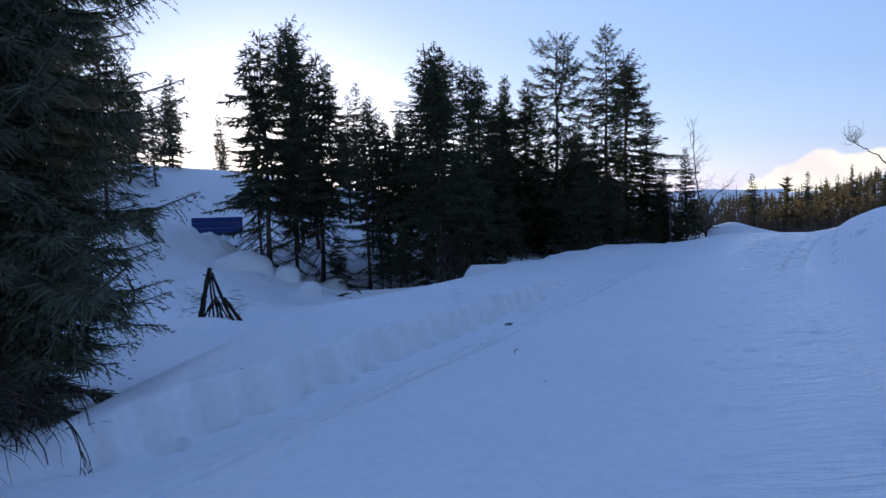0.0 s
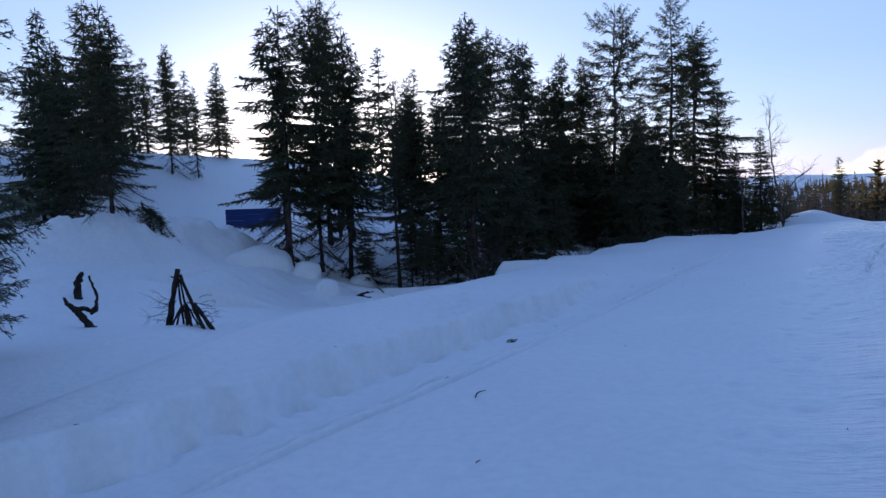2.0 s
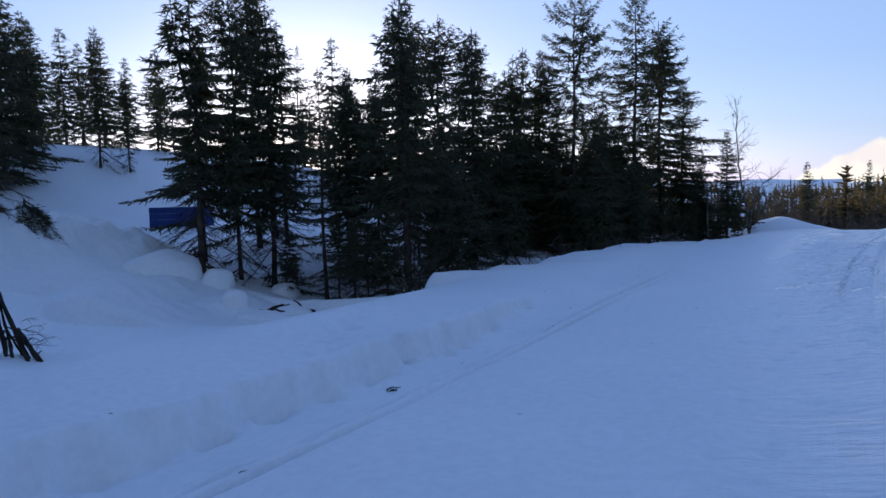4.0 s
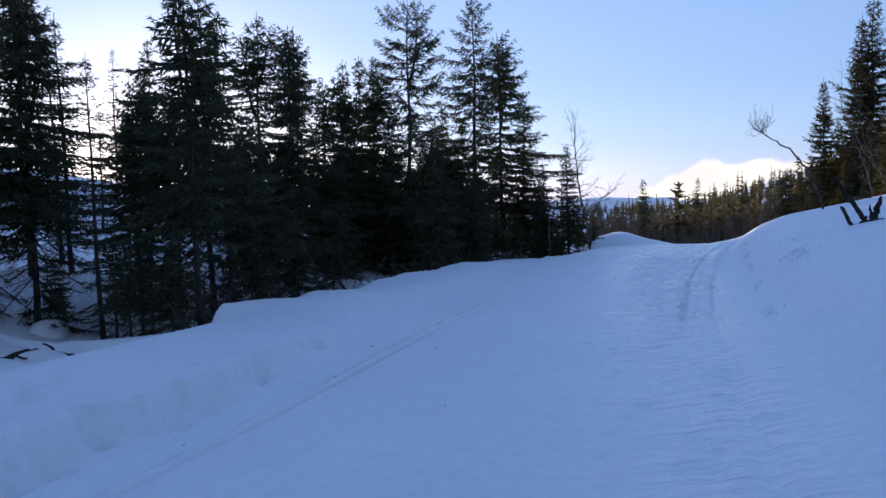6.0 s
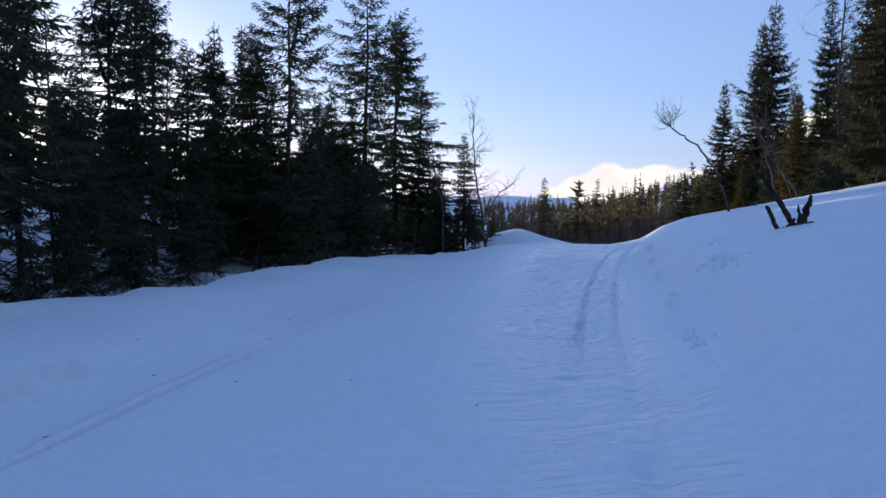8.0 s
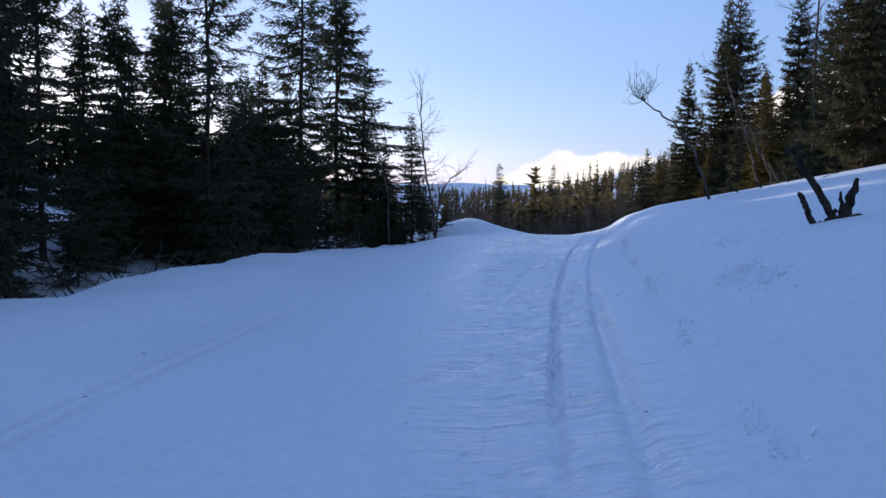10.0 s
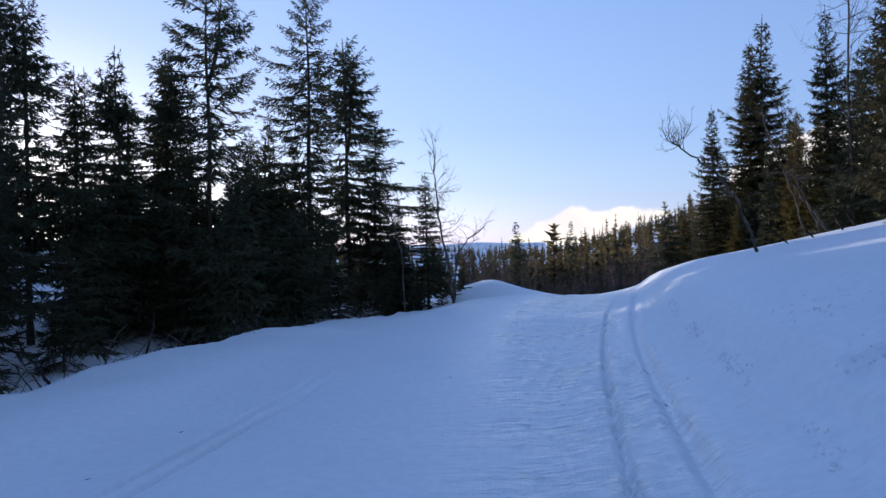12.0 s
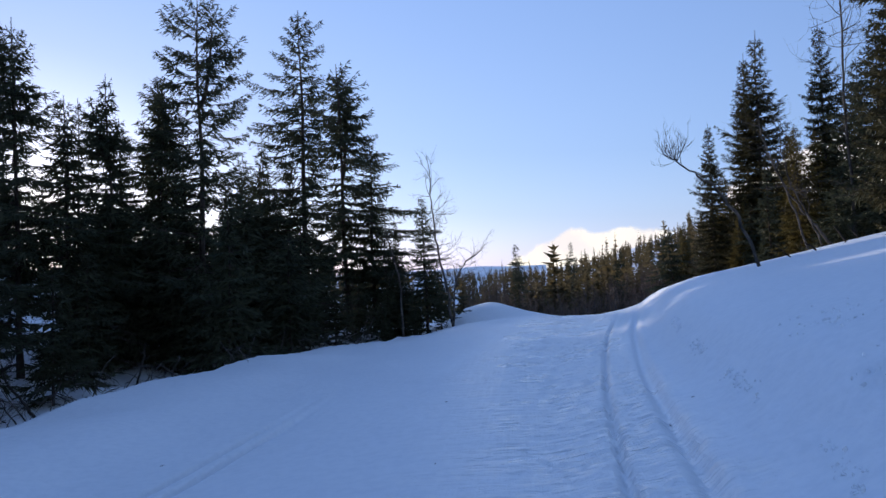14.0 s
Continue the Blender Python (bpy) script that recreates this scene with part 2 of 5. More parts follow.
def smooth01(a, b, x):
    t = np.clip((x - a) / (b - a), 0.0, 1.0)
    return t * t * (3 - 2 * t)


def edge_of(u):
    """Where the packed snow breaks off towards the spruces."""
    return -9.0 + 0.0045 * np.clip(u - 8.0, -4.0, 60.0) ** 2 + 0.16 * np.sin(u * 0.9) + 0.1 * np.sin(u * 2.3 + 1)


ALONG = ((-400, -60, -6, 0, 3, 11, 18, 22, 30, 38, 42, 46, 60, 80, 110, 190, 300, 3000),
         (2.0, 1.0, -.03, -.2, -.3, -.55, -.70, -.78, -.85, -.87, -1.05, -1.40, -2.6, -3.8, -3.8, -2.6, -1.8, -14.0))
RIGHT = ((0, 1.2, 1.8, 2.1, 2.5, 3.6, 4.8, 7, 12, 20, 40, 90, 3000),
         (.05, .27, .45, .72, 1.08, 1.46, 1.68, 2.15, 3.2, 4.3, 7.0, 14.0, 30.0))
LEFT = ((-3000, -120, -46, -36, -29, -22, -17, -15.5, -13.5, -11, -9.4, -8.6, -7.5, -6, -5.2, -4.5, -3.5, -2, -1, 0),
        (30, 12, 6.0, 5.0, 1.4, .35, .0, -.06, -.28, -.15, -.02, .05, .04, .03, -.03, -.17, -.19, -.06, .0, .05))
# the height of the broken edge over the road's middle, along the road
EDGE = ((16, 18.4, 19.6, 20.5, 22, 24, 28, 29, 29.8, 30.8, 34, 38, 42, 46),
        (.06, -.1, -.2, -.13, -.27, -.12, -.15, -.1, -.04, -.22, -.29, -.35, -.25, -.1))
# snow hummocks: along, across, height, reach
HUMPS = ((14.6, -13.5, .2, .8), (12.0, -18.0, .08, 1.2), (14.3, -20.8, .45, 2.0), (11.0, -20.0, .60, 2.0), (17.0, -21.5, .5, 1.4), (8.8, -19.0, .4, 2.0),
         (15.0, -18.0, .3, .8), (19.0, -15.2, -.5, 3.2), (9.5, -16.0, .08, .8), (46.5, -2.6, .84, 2.2), (45.6, -0.4, .36, 1.7), (6.1, -9.6, -.18, .6), (9.2, -12.2, .12, 1.1), (12.6, -17.6, .22, .9), (7.2, -16.6, .25, 1.1), (5.2, -14.4, .18, 1.0), (10.6, -15.8, -.16, .6))


def lie(x, y):
    u, v = to_uv(x, y)
    w = v - bend(u)
    z = eased(u, *ALONG, 3.0)
    fade = 1 - 0.8 * smooth01(60, 140, u)
    toe = w - 0.6 * smooth01(25, 37, u) * (1 - smooth01(2.6, 4.6, w))
    right = eased(np.maximum(toe, 0), *RIGHT, 0.22)
    right = np.where(right > 0.7, 0.7 + (right - 0.7) * (1 - 0.42 * smooth01(30, 43, u)), right)
    left = eased(np.minimum(v, 0), *LEFT, 0.35)
    z = z + (right + left - 0.05) * fade
    # the broken-off edge: a sharp drop into the hollow under the trees
    e = edge_of(u)
    far = smooth01(15.9, 16.25, u)
    z = z + (np.interp(u, *EDGE) - 0.05) * smooth01(0.0, 3.0, e + 3.0 - v) * far * (1 - smooth01(4.0, 9.0, e - v)) * (1 - smooth01(46, 54, u))
    z = z - 0.6 * smooth01(0.0, 0.45, e - v) * (1 - smooth01(3.0, 9.0, e - v)) * far * (1 - smooth01(44, 50, u))
    # nearer, the snow only slopes away
    steep = 0.22 + 0.33 * smooth01(5.0, 10.0, u) + 0.35 * smooth01(10.5, 13.5, u)
    z = z - steep * smooth01(0.0, 2.6, -6.8 - v) * (1 - smooth01(5.0, 10.0, -6.8 - v)) * (1 - far)
    # a hollow round the foot of the spruce beside the road
    z = z - 0.5 * smooth01(0.0, 1.6, -4.9 - v - 0.35 * np.abs(u + 2.0)) * (1 - smooth01(3.0, 5.0, -4.9 - v))
    # the wooded rise beyond the crest
    z = z + 0.075 * np.clip(u - 60.0, 0.0, 260.0) * smooth01(0.02, 0.30, v / np.maximum(u, 1.0)) * smooth01(66, 120, u)
    for hu, hv, high, reach in HUMPS:
        z = z + high * np.exp(-(((u - hu) ** 2 + (v - hv) ** 2) / reach ** 2) ** 1.6)
    # a melted pit with steep sides
    z = z - 0.55 * (1 - smooth01(0.62, 1.05, np.sqrt(((u - 10.4) / 1.0) ** 2 + ((v + 13.8) / 1.35) ** 2)))
    return z + heaped(u, v) * np.maximum(np.interp(u, *HEAP) - z, 0.0)


# the crest of the heap of cleared snow below the hill
HEAP = ((5.5, 8.0, 9.5, 11.0, 14.1, 14.7, 15.4, 17.0, 18.6), (-.6, .55, .85, .92, .90, .60, .36, -.1, -.9))


def heaped(u, v):
    """How far up the heap's face a place lies: 0 at its toe, 1 on the crest."""
    p = (-16.5 + 0.25 * np.sin(u * 1.3) - v) / 2.4
    return (0.35 * np.clip(p, 0, 1) + 0.65 * smooth01(0.3, 0.95, p)) * (1 - smooth01(19.9, 22.5, -v))


def waves(x, y, size, seed, count=7):
    """Soft irregular swells of about that size, between -1 and 1."""
    rng = np.random.default_rng(seed)
    out = 0.0
    for _ in range(count):
        a, k, p = rng.uniform(0, 2 * math.pi), rng.uniform(0.6, 1.6) * 2 * math.pi / size, rng.uniform(0, 6.3)
        out = out + np.sin((x * math.cos(a) + y * math.sin(a)) * k + p + 1.3 * np.sin((y * math.cos(a) - x * math.sin(a)) * k * 0.6 + p * 2))
    return out / count


def dent(u, v, cu, cv, ru, rv):
    return np.exp(-((u - cu) / ru) ** 2 - ((v - cv) / rv) ** 2)


def track_line(u):
    return -3.62 + 0.019 * np.clip(u, -10, 30) + 0.05 * np.sin(u * 0.35)


def detail(x, y):
    """Tracks, ripples, ridges and prints in the snow."""
    u, v = to_uv(x, y)
    w = v - bend(u)
    z = 0.012 * waves(u, v, 2.6, 3) + 0.02 * waves(u, v, 7.0, 4)
    near = 1 - smooth01(45, 60, u)
    # a pair of ski grooves
    s = track_line(u)
    fade = (1 - smooth01(17, 24, u)) * (0.75 + 0.25 * np.sin(u * 0.7))
    z = z - 0.20 * fade * (np.exp(-((v - s - 0.14) / 0.055) ** 4) + np.exp(-((v - s + 0.14) / 0.055) ** 4))
    z = z + 0.012 * fade * np.exp(-((v - s) / 0.07) ** 2)
    # washboard left by machines, with two ruts beside it
    lane = smooth01(-0.6, 0.7, w - np.interp(u, (6, 12, 18, 26, 36), (0.0, -0.35, -0.8, -1.2, -1.3))) * (1 - smooth01(1.0, 1.3, w)) * near
    rough = smooth01(-0.4, 0.2, waves(u, v * 1.5, 0.45, 9))
    step = u / 0.27 + 0.45 * waves(u, v * 1.4, 0.9, 11) + 0.15 * waves(u, v, 0.35, 14)
    z = z + lane * ((0.012 + 0.016 * smooth01(7, 14, u)) * (0.5 - (step - np.floor(step))) * rough + 0.008 * waves(u, v * 0.4, 0.34, 12) + 0.006 * waves(u, v, 0.55, 13))
    wl, wr = 0.60 + 0.018 * np.clip(u - 15, -6, 40) + 0.0011 * np.clip(u - 15, 0, 30) ** 2, 1.10 + 0.028 * np.clip(u - 14.5, -6, 40) + 0.0011 * np.clip(u - 16, 0, 30) ** 2
    deep = smooth01(11, 19, u) * near
    late = smooth01(11, 16, u) * near
    ragged = 0.6 + 0.7 * waves(u, v, 0.3, 61)
    z = z - 0.10 * late * np.exp(-((w - wl) / 0.036) ** 2) + 0.02 * late * ragged * np.exp(-((w - wl - 0.12) / 0.06) ** 2)
    z = z - 0.095 * (0.25 + 0.75 * deep) * np.exp(-((w - wr) / 0.07) ** 2) + 0.03 * (0.4 + 0.6 * deep) * ragged * np.exp(-((w - wr + 0.18) / 0.08) ** 2) + 0.03 * (0.3 + 0.7 * deep) * ragged * np.exp(-((w - wr - 0.16) / 0.06) ** 2)
    left_rut = -2.0 + 0.06 * np.clip(u - 26, -30, 20)
    z = z - 0.02 * smooth01(18, 26, u) * np.exp(-((w - left_rut) / 0.2) ** 2) * near
    z = z - 0.016 * smooth01(18, 26, u) * np.exp(-((w - left_rut - 0.9) / 0.12) ** 2) * near
    # scuffed toe of the bank with a broken crust
    toe = smooth01(1.15, 1.4, w) * (1 - smooth01(1.9, 2.3, w)) * near
    z = z + toe * 0.020 * waves(u, v, 0.45, 21) * (0.6 + 0.4 * waves(u, v, 1.8, 22))
    rim = 1.80 + 0.04 * (u - 15.7) + 0.03 * waves(u, v, 0.9, 23)
    z = z + (0.022 + 0.02 * waves(u, v, 0.4, 26)) * np.exp(-((w - rim) / 0.045) ** 2) * smooth01(0.0, 0.25, waves(u, v, 0.6, 24)) * smooth01(11, 13, u) * (1 - smooth01(25, 28, u))
    z = z + 0.045 * waves(u, v, 0.22, 25) * (2.6 * dent(u, v, 16.4, 2.62, 0.35, 0.14) + 2.2 * dent(u, v, 15.7, 2.76, 0.25, 0.12) + 0.6 * dent(u, v, 18.6, 3.2, 0.7, 0.3))
    # the lip of an older, wider clearing, with a crumbled face
    lip = -4.98 + 0.10 * smooth01(4, 8, u) + 0.15 * waves(u, v, 1.6, 31) + 0.10 * waves(u, v, 0.6, 32)
    cut = smooth01(-4, -1, u) * (1 - smooth01(10, 15, u))
    z = z + cut * (0.06 * np.exp(-((v - lip + 0.10) / 0.20) ** 2) - 0.32 * smooth01(-0.02, 0.13, v - lip) * (1 - smooth01(0.3, 1.7, v - lip)))
    z = z - cut * 0.20 * np.exp(-((v - lip - 0.16) / 0.09) ** 2) * smooth01(-0.15, 0.3, waves(u, v, 1.1, 34))
    z = z + cut * 0.05 * smooth01(0, 0.8, waves(u, v, 0.42, 33)) * np.exp(-((v - lip - 0.12) / 0.22) ** 2)
    # lumpy old snow in the clearing below the hill
    z = z + (0.15 * waves(u, v, 2.4, 71) + 0.05 * waves(u, v, 0.9, 72)) * smooth01(11.5, 14.0, -v) * (1 - smooth01(22.0, 28.0, -v)) * smooth01(4.0, 8.0, u) * (1 - smooth01(20.0, 26.0, u))
    along = np.clip((u - 18.0) / 0.75, 0.0, 1.0)
    z = z - 0.018 * np.exp(-((v - 2.10 - 0.75 * along) / 0.035) ** 2) * smooth01(17.8, 18.1, u) * (1 - smooth01(18.6, 18.9, u))
    # trodden patch by the edge, and single prints
    z = z - 0.12 * dent(u, v, 8.0, -6.0, 1.3, 0.6) * (0.4 + 0.9 * waves(u, v, 0.55, 41))
    rng = np.random.default_rng(8)
    for k in range(70):
        pu, pv = rng.uniform(-3.0, 14), rng.choice([rng.uniform(-1.3, 1.3), rng.uniform(-0.5, 1.2)])
        z = z - 0.045 * dent(u, v, pu, pv, rng.uniform(0.05, 0.08), rng.uniform(0.06, 0.12))
    for k in range(14):
        z = z - 0.15 * dent(u, v, 6.6 + 0.36 * k, -5.2 - 0.16 * k + (0.12 if k % 2 else -0.12), 0.12, 0.09)
    return z


def ground_z(x, y):
    return lie(x, y) + detail(x, y)


def stations(lo, a, b, hi, step, grow):
    mid = list(np.arange(a, b + step / 2, step))
    out, s, q = [], step, a
    while q > lo:
        s *= grow
        q -= s
        out.append(max(q, lo))
    low = out[::-1]
    out, s, q = [], step, mid[-1]
    while q < hi:
        s *= grow
        q += s
        out.append(min(q, hi))
    return np.array(low + mid + out)


def build_ground():
    us = stations(-500, -2.0, 30.0, 3500, 0.074, 1.08)
    vs = np.concatenate([stations(-2500, -15.4, -5.4, -5.3, 0.13, 1.09)[:-1], np.arange(-5.3, -3.92, 0.05), np.arange(-3.92, -3.0, 0.022), np.arange(-3.0, -0.7, 0.09), stations(-0.69, -0.65, 3.3, 2500, 0.042, 1.085)[1:]])
    U, V = np.meshgrid(us, vs, indexing="ij")
    X, Y = to_xy(U, V)
    Z = ground_z(X, Y)
    co = np.stack([X, Y, Z], -1).reshape(-1, 3).astype(np.float32)
    nu, nv = len(us), len(vs)
    i = np.arange(nu * nv).reshape(nu, nv)
    q = np.stack([i[:-1, :-1], i[:-1, 1:], i[1:, 1:], i[1:, :-1]], -1).reshape(-1, 4)[:, ::-1].astype(np.int32)
    me = bpy.data.meshes.new("ground")
    me.vertices.add(len(co))
    me.vertices.foreach_set("co", co.ravel())
    me.loops.add(q.size)
    me.loops.foreach_set("vertex_index", q.ravel())
    me.polygons.add(len(q))
    me.polygons.foreach_set("loop_start", np.arange(0, q.size, 4, dtype=np.int32))
    me.polygons.foreach_set("use_smooth", np.ones(len(q), bool))
    me.materials.append(SNOW)
    W = V - bend(U)
    side = np.interp(U, (6, 12, 18, 26, 36), (0.0, -0.35, -0.9, -1.8, -2.2))
    packed = smooth01(-0.7, 0.8, W - side + 0.45 * waves(U, V, 1.1, 52)) * (1 - smooth01(1.05, 1.75, W + 0.2 * waves(U, V, 0.9, 53))) * (0.7 + 0.3 * waves(U, V, 1.5, 51)) * (0.7 + 0.3 * smooth01(9.5, 15.0, U))
    me.attributes.new("packed", "FLOAT", "POINT").data.foreach_set("value", packed.ravel().astype(np.float32))
    broken = smooth01(1.15, 1.35, W) * (1 - smooth01(1.75, 2.15, W + 0.25 * waves(U, V, 0.8, 54))) * smooth01(9, 13, U) * (1 - smooth01(38, 46, U)) * 0.25
    broken = broken + 0.5 * (smooth01(0.25, 0.7, dent(U, V, 16.4, 2.64, 0.40, 0.22)) + smooth01(0.25, 0.7, dent(U, V, 15.65, 2.78, 0.34, 0.22)) + 0.5 * smooth01(0.3, 0.8, dent(U, V, 8.0, -5.1, 0.9, 0.45)))
    me.attributes.new("broken", "FLOAT", "POINT").data.foreach_set("value", broken.ravel().astype(np.float32))
    me.update(calc_edges=True)
    me.validate()
    tagged(new("ground", me), "packed bluish snow road with ski grooves, ruts and banks", "snow", kind="structure")


build_ground()


# ---------------------------------------------------------------- spruces
def spruce(seed, h, r, base=0.05, power=0.9, gap=0.36, droop=0.25, fill=1.0, leaf=0.14, pitch=0.06, stout=1.0, hollow=0.15, bare=0.0,
           core=0.6, wild=0.5, miss=0.08, whorl=(5, 8), curl=1.0, skirt=0.1, comb=0.3, only=1.0, leaders=1, twigs=False, mat=None, label=""):
    """One spruce on the origin: a tapered trunk, its branchwork and the needle sprays on it."""
    rng = np.random.default_rng(seed)
    top = new("spruce")
    tagged(top, label, "tree")
    wood, bough, spray = Soup(), Soup(), Soup()
    up = np.array([0.0, 0.0, 1.0])

    def stem(foot, height, lean, girth):
        """A leader with all its limbs, from foot upwards."""
        zs = np.linspace(-0.8 if foot[2] == 0 else 0.0, 0.985 * height, 14)
        bow = np.clip(zs, 0, None) / height
        spine = np.asarray(foot) + np.stack([lean[0] * bow ** 0.6 + 0.03 * np.sin(zs * 1.1 + seed), lean[1] * bow ** 0.6 + 0.03 * np.cos(zs * 0.9 + seed), zs], 1)
        thick = girth * (1 - bow) ** 0.9 + 0.006
        thick[:2] *= 1.2
        wood.tube(spine, thick, 8)
        return zs, spine

    zs, spine = stem((0, 0, 0), h, rng.normal(0, 0.012, 2) * h, 0.0095 * h)

    def at(z):
        return np.array([np.interp(z, zs, spine[:, k]) for k in range(3)])

    crowns = [(base * h, h, at, r, 0.0)]
    for k in range(leaders - 1):
        low = h * rng.uniform(0.55, 0.72)
        tall = (h - low) * rng.uniform(0.72, 0.95)
        a = rng.uniform(0, 6.3)
        z2, s2 = stem(at(low), tall, (0.55 * math.cos(a), 0.55 * math.sin(a)), 0.0055 * h)
        crowns.append((0.25 * tall, tall, lambda z, z2=z2, s2=s2: np.array([np.interp(z, z2, s2[:, j]) for j in range(3)]), r * 0.5, 0.45))
    for low, tall, where, wide, offset in crowns:
        z = low
        turn = rng.uniform(0, 6.3)
        lop1, lop2 = rng.uniform(0, 6.3, 2)
        while z < min(0.955 * tall, tall * only):
            rel = max(0.0, (z - low) / (0.96 * tall - low))
            age = offset + (1 - offset) * rel
            many = int(rng.integers(*whorl)) if rel < 0.8 else 4
            lot = float(np.clip(math.exp(rng.normal(0, 0.42 * wild)), 0.5, 1.35))
            for k in range(many):
                a = turn + k * 2 * math.pi / many + rng.normal(0, 0.25)
                if rel < 0.92 and rng.random() < miss:
                    continue
                lop = 1 + wild * (0.34 * math.sin(a + lop1 + 3.0 * rel) + 0.22 * math.sin(2 * a + lop2 - 5.0 * rel))
                reach = wide * max(0.0, 1 - rel) ** power * lot * lop * rng.triangular(0.4, 0.95, 1.2) + 0.05 + 0.02 * wide
                if rng.random() < 0.09 * wild:
                    reach *= 1.35
                if rel < skirt:
                    reach *= 0.5 + 0.5 * rel / skirt
                el = float(np.interp(age, (0.0, 0.4, 0.75, 1.0), (-1.25 * droop, -0.7 * droop, 0.12 - 0.2 * droop, 0.75))) + rng.normal(0, 0.08)
                dead = rel < bare and rng.random() < 0.85
                if dead:
                    el -= rng.uniform(0.05, 0.4)
                    reach *= rng.uniform(0.6, 1.0)
                s = np.linspace(0, 1, 6)
                out = np.array([math.cos(a), math.sin(a), 0.0])
                lateral = np.cross(out, up)
                rise = reach * (math.tan(el) * s - 0.34 * s * s * (0.25 + max(droop, 0.0)) + 0.40 * curl * s ** 3 * (0.3 + abs(droop)))
                sway = 0.08 * reach * rng.normal() * s * s
                line = where(z + rng.uniform(-0.10, 0.10)) + out * (reach * s)[:, None] + up * rise[:, None] + lateral * sway[:, None]
                pick = [0, 1, 2, 3, 4, 5] if twigs else [0, 3, 5]
                bough.tube(line[pick], ((0.004 + 0.0095 * reach) * (1 - 0.85 * s) + 0.0025)[pick], 3, False)
                if dead:
                    n = max(4, int(reach * 26))
                    p = rng.uniform(0.2, 1, n)
                    q = np.stack([np.interp(p, s, line[:, j]) for j in range(3)], 1)
                    d = out * 0.6 + lateral * rng.choice([-1, 1], n)[:, None] * 0.8 - up * 0.5 + rng.normal(0, 0.25, (n, 3))
                    bough.spikes(q, d, rng.uniform(0.15, 0.6, n) * min(1.0, 0.4 + 0.4 * reach), np.full(n, 0.008), rng)
                    continue
                # twigs to both sides, shorter towards the tip
                n = max(3, int(reach * 15 * fill))
                first = 0.06 + hollow * rng.uniform(0.5, 1.0)
                p = first + (1 - first) * (np.arange(n) + rng.uniform(0, 0.9, n)) / n
                q = np.stack([np.interp(p, s, line[:, j]) for j in range(3)], 1)
                side = lateral * np.where(np.arange(n) % 2, 1.0, -1.0)[:, None]
                d = out * rng.uniform(0.45, 1.0, n)[:, None] + side * rng.uniform(0.35, 1.0, n)[:, None] - up * (comb * rng.uniform(0.0, 1.3, n) - 0.08)[:, None]
                d /= np.linalg.norm(d, axis=1)[:, None]
                size = np.minimum((0.07 + 0.36 * reach * (1 - p) ** 0.7) * rng.uniform(0.45, 1.25, n), 0.55)
                count = np.maximum(2, (size / pitch).astype(int))
                who = np.repeat(np.arange(n), count)
                f = rng.uniform(0, 1, len(who))
                spot = q[who] + d[who] * (size[who] * f)[:, None] - up * (0.22 * comb * size[who] * f * f)[:, None]
                way = d[who] + rng.normal(0, 0.38, (len(who), 3)) * np.array([1.0, 1.0, 0.75]) + out * (0.05 if twigs else 0.25)
                spray.spikes(spot, way, leaf * rng.uniform(0.55, 1.3, len(who)) * (1.1 - 0.35 * f), leaf * rng.uniform(0.08, 0.13, len(who)) * stout, rng)
                if twigs:
                    # each twig is a thin stalk, and the limb itself carries a brush of needles
                    bough.spikes(q, d - up * 0.11 * comb, size * 1.05, np.full(n, 0.0035), rng)
                    m = int(reach * 60)
                    p = rng.uniform(0.12, 1.0, m)
                    q = np.stack([np.interp(p, s, line[:, j]) for j in range(3)], 1)
                    spray.spikes(q, out + rng.normal(0, 0.65, (m, 3)), leaf * rng.uniform(0.5, 0.95, m), leaf * rng.uniform(0.07, 0.11, m) * stout, rng)
                m = 3 + int(reach * 5)
                tip = line[-1] + (line[-3] - line[-1]) * rng.uniform(0, 0.8, m)[:, None]
                spray.spikes(tip, (line[-1] - line[-2]) * 3.0 / (reach + 0.1) + rng.normal(0, 0.4, (m, 3)), leaf * rng.uniform(0.6, 1.15, m), np.full(m, leaf * 0.10 * stout), rng)
                # old thick growth near the stem
                m = int(core * reach * 9 * (1 - 0.6 * rel))
                if m:
                    p = rng.uniform(0.03, 0.75, m)
                    q = np.stack([np.interp(p, s, line[:, j]) for j in range(3)], 1)
                    d = out * rng.uniform(0.1, 0.8, m)[:, None] + lateral * rng.normal(0, 0.8, m)[:, None] - up * rng.uniform(0.0, 0.9, m)[:, None]
                    spray.spikes(q, d, rng.uniform(1.4, 3.0, m) * max(leaf, 0.11), np.full(m, 0.24 * max(leaf, 0.08)), rng)
            turn += 0.9
            z += gap * (1 - 0.45 * rel) * rng.uniform(0.6, 1.35)
        if only >= 1.0:
            n = 30
            p = tall * (1 - 0.055 * rng.uniform(0, 1, n) ** 0.8)
            q = np.stack([where(b) for b in p])
            spray.spikes(q, rng.normal(0, 0.5, (n, 3)) + up * 0.8, leaf * (0.3 + 7 * (tall - p) / tall) * rng.uniform(0.5, 1.0, n), np.full(n, leaf * 0.085), rng)
    part("trunk", wood, BARK, top, smooth=True)
    tagged(part("branchwork", bough, BARK, top, "thin dark bare limbs"), kind="stuff")
    tagged(part("crown", spray, mat or NEEDLE, top, "dark green needle sprays"), kind="stuff")
    top["height"] = h
    return top


FIRST = {}   # where the first spruce of each kind stands; it is moved there once its copies are made


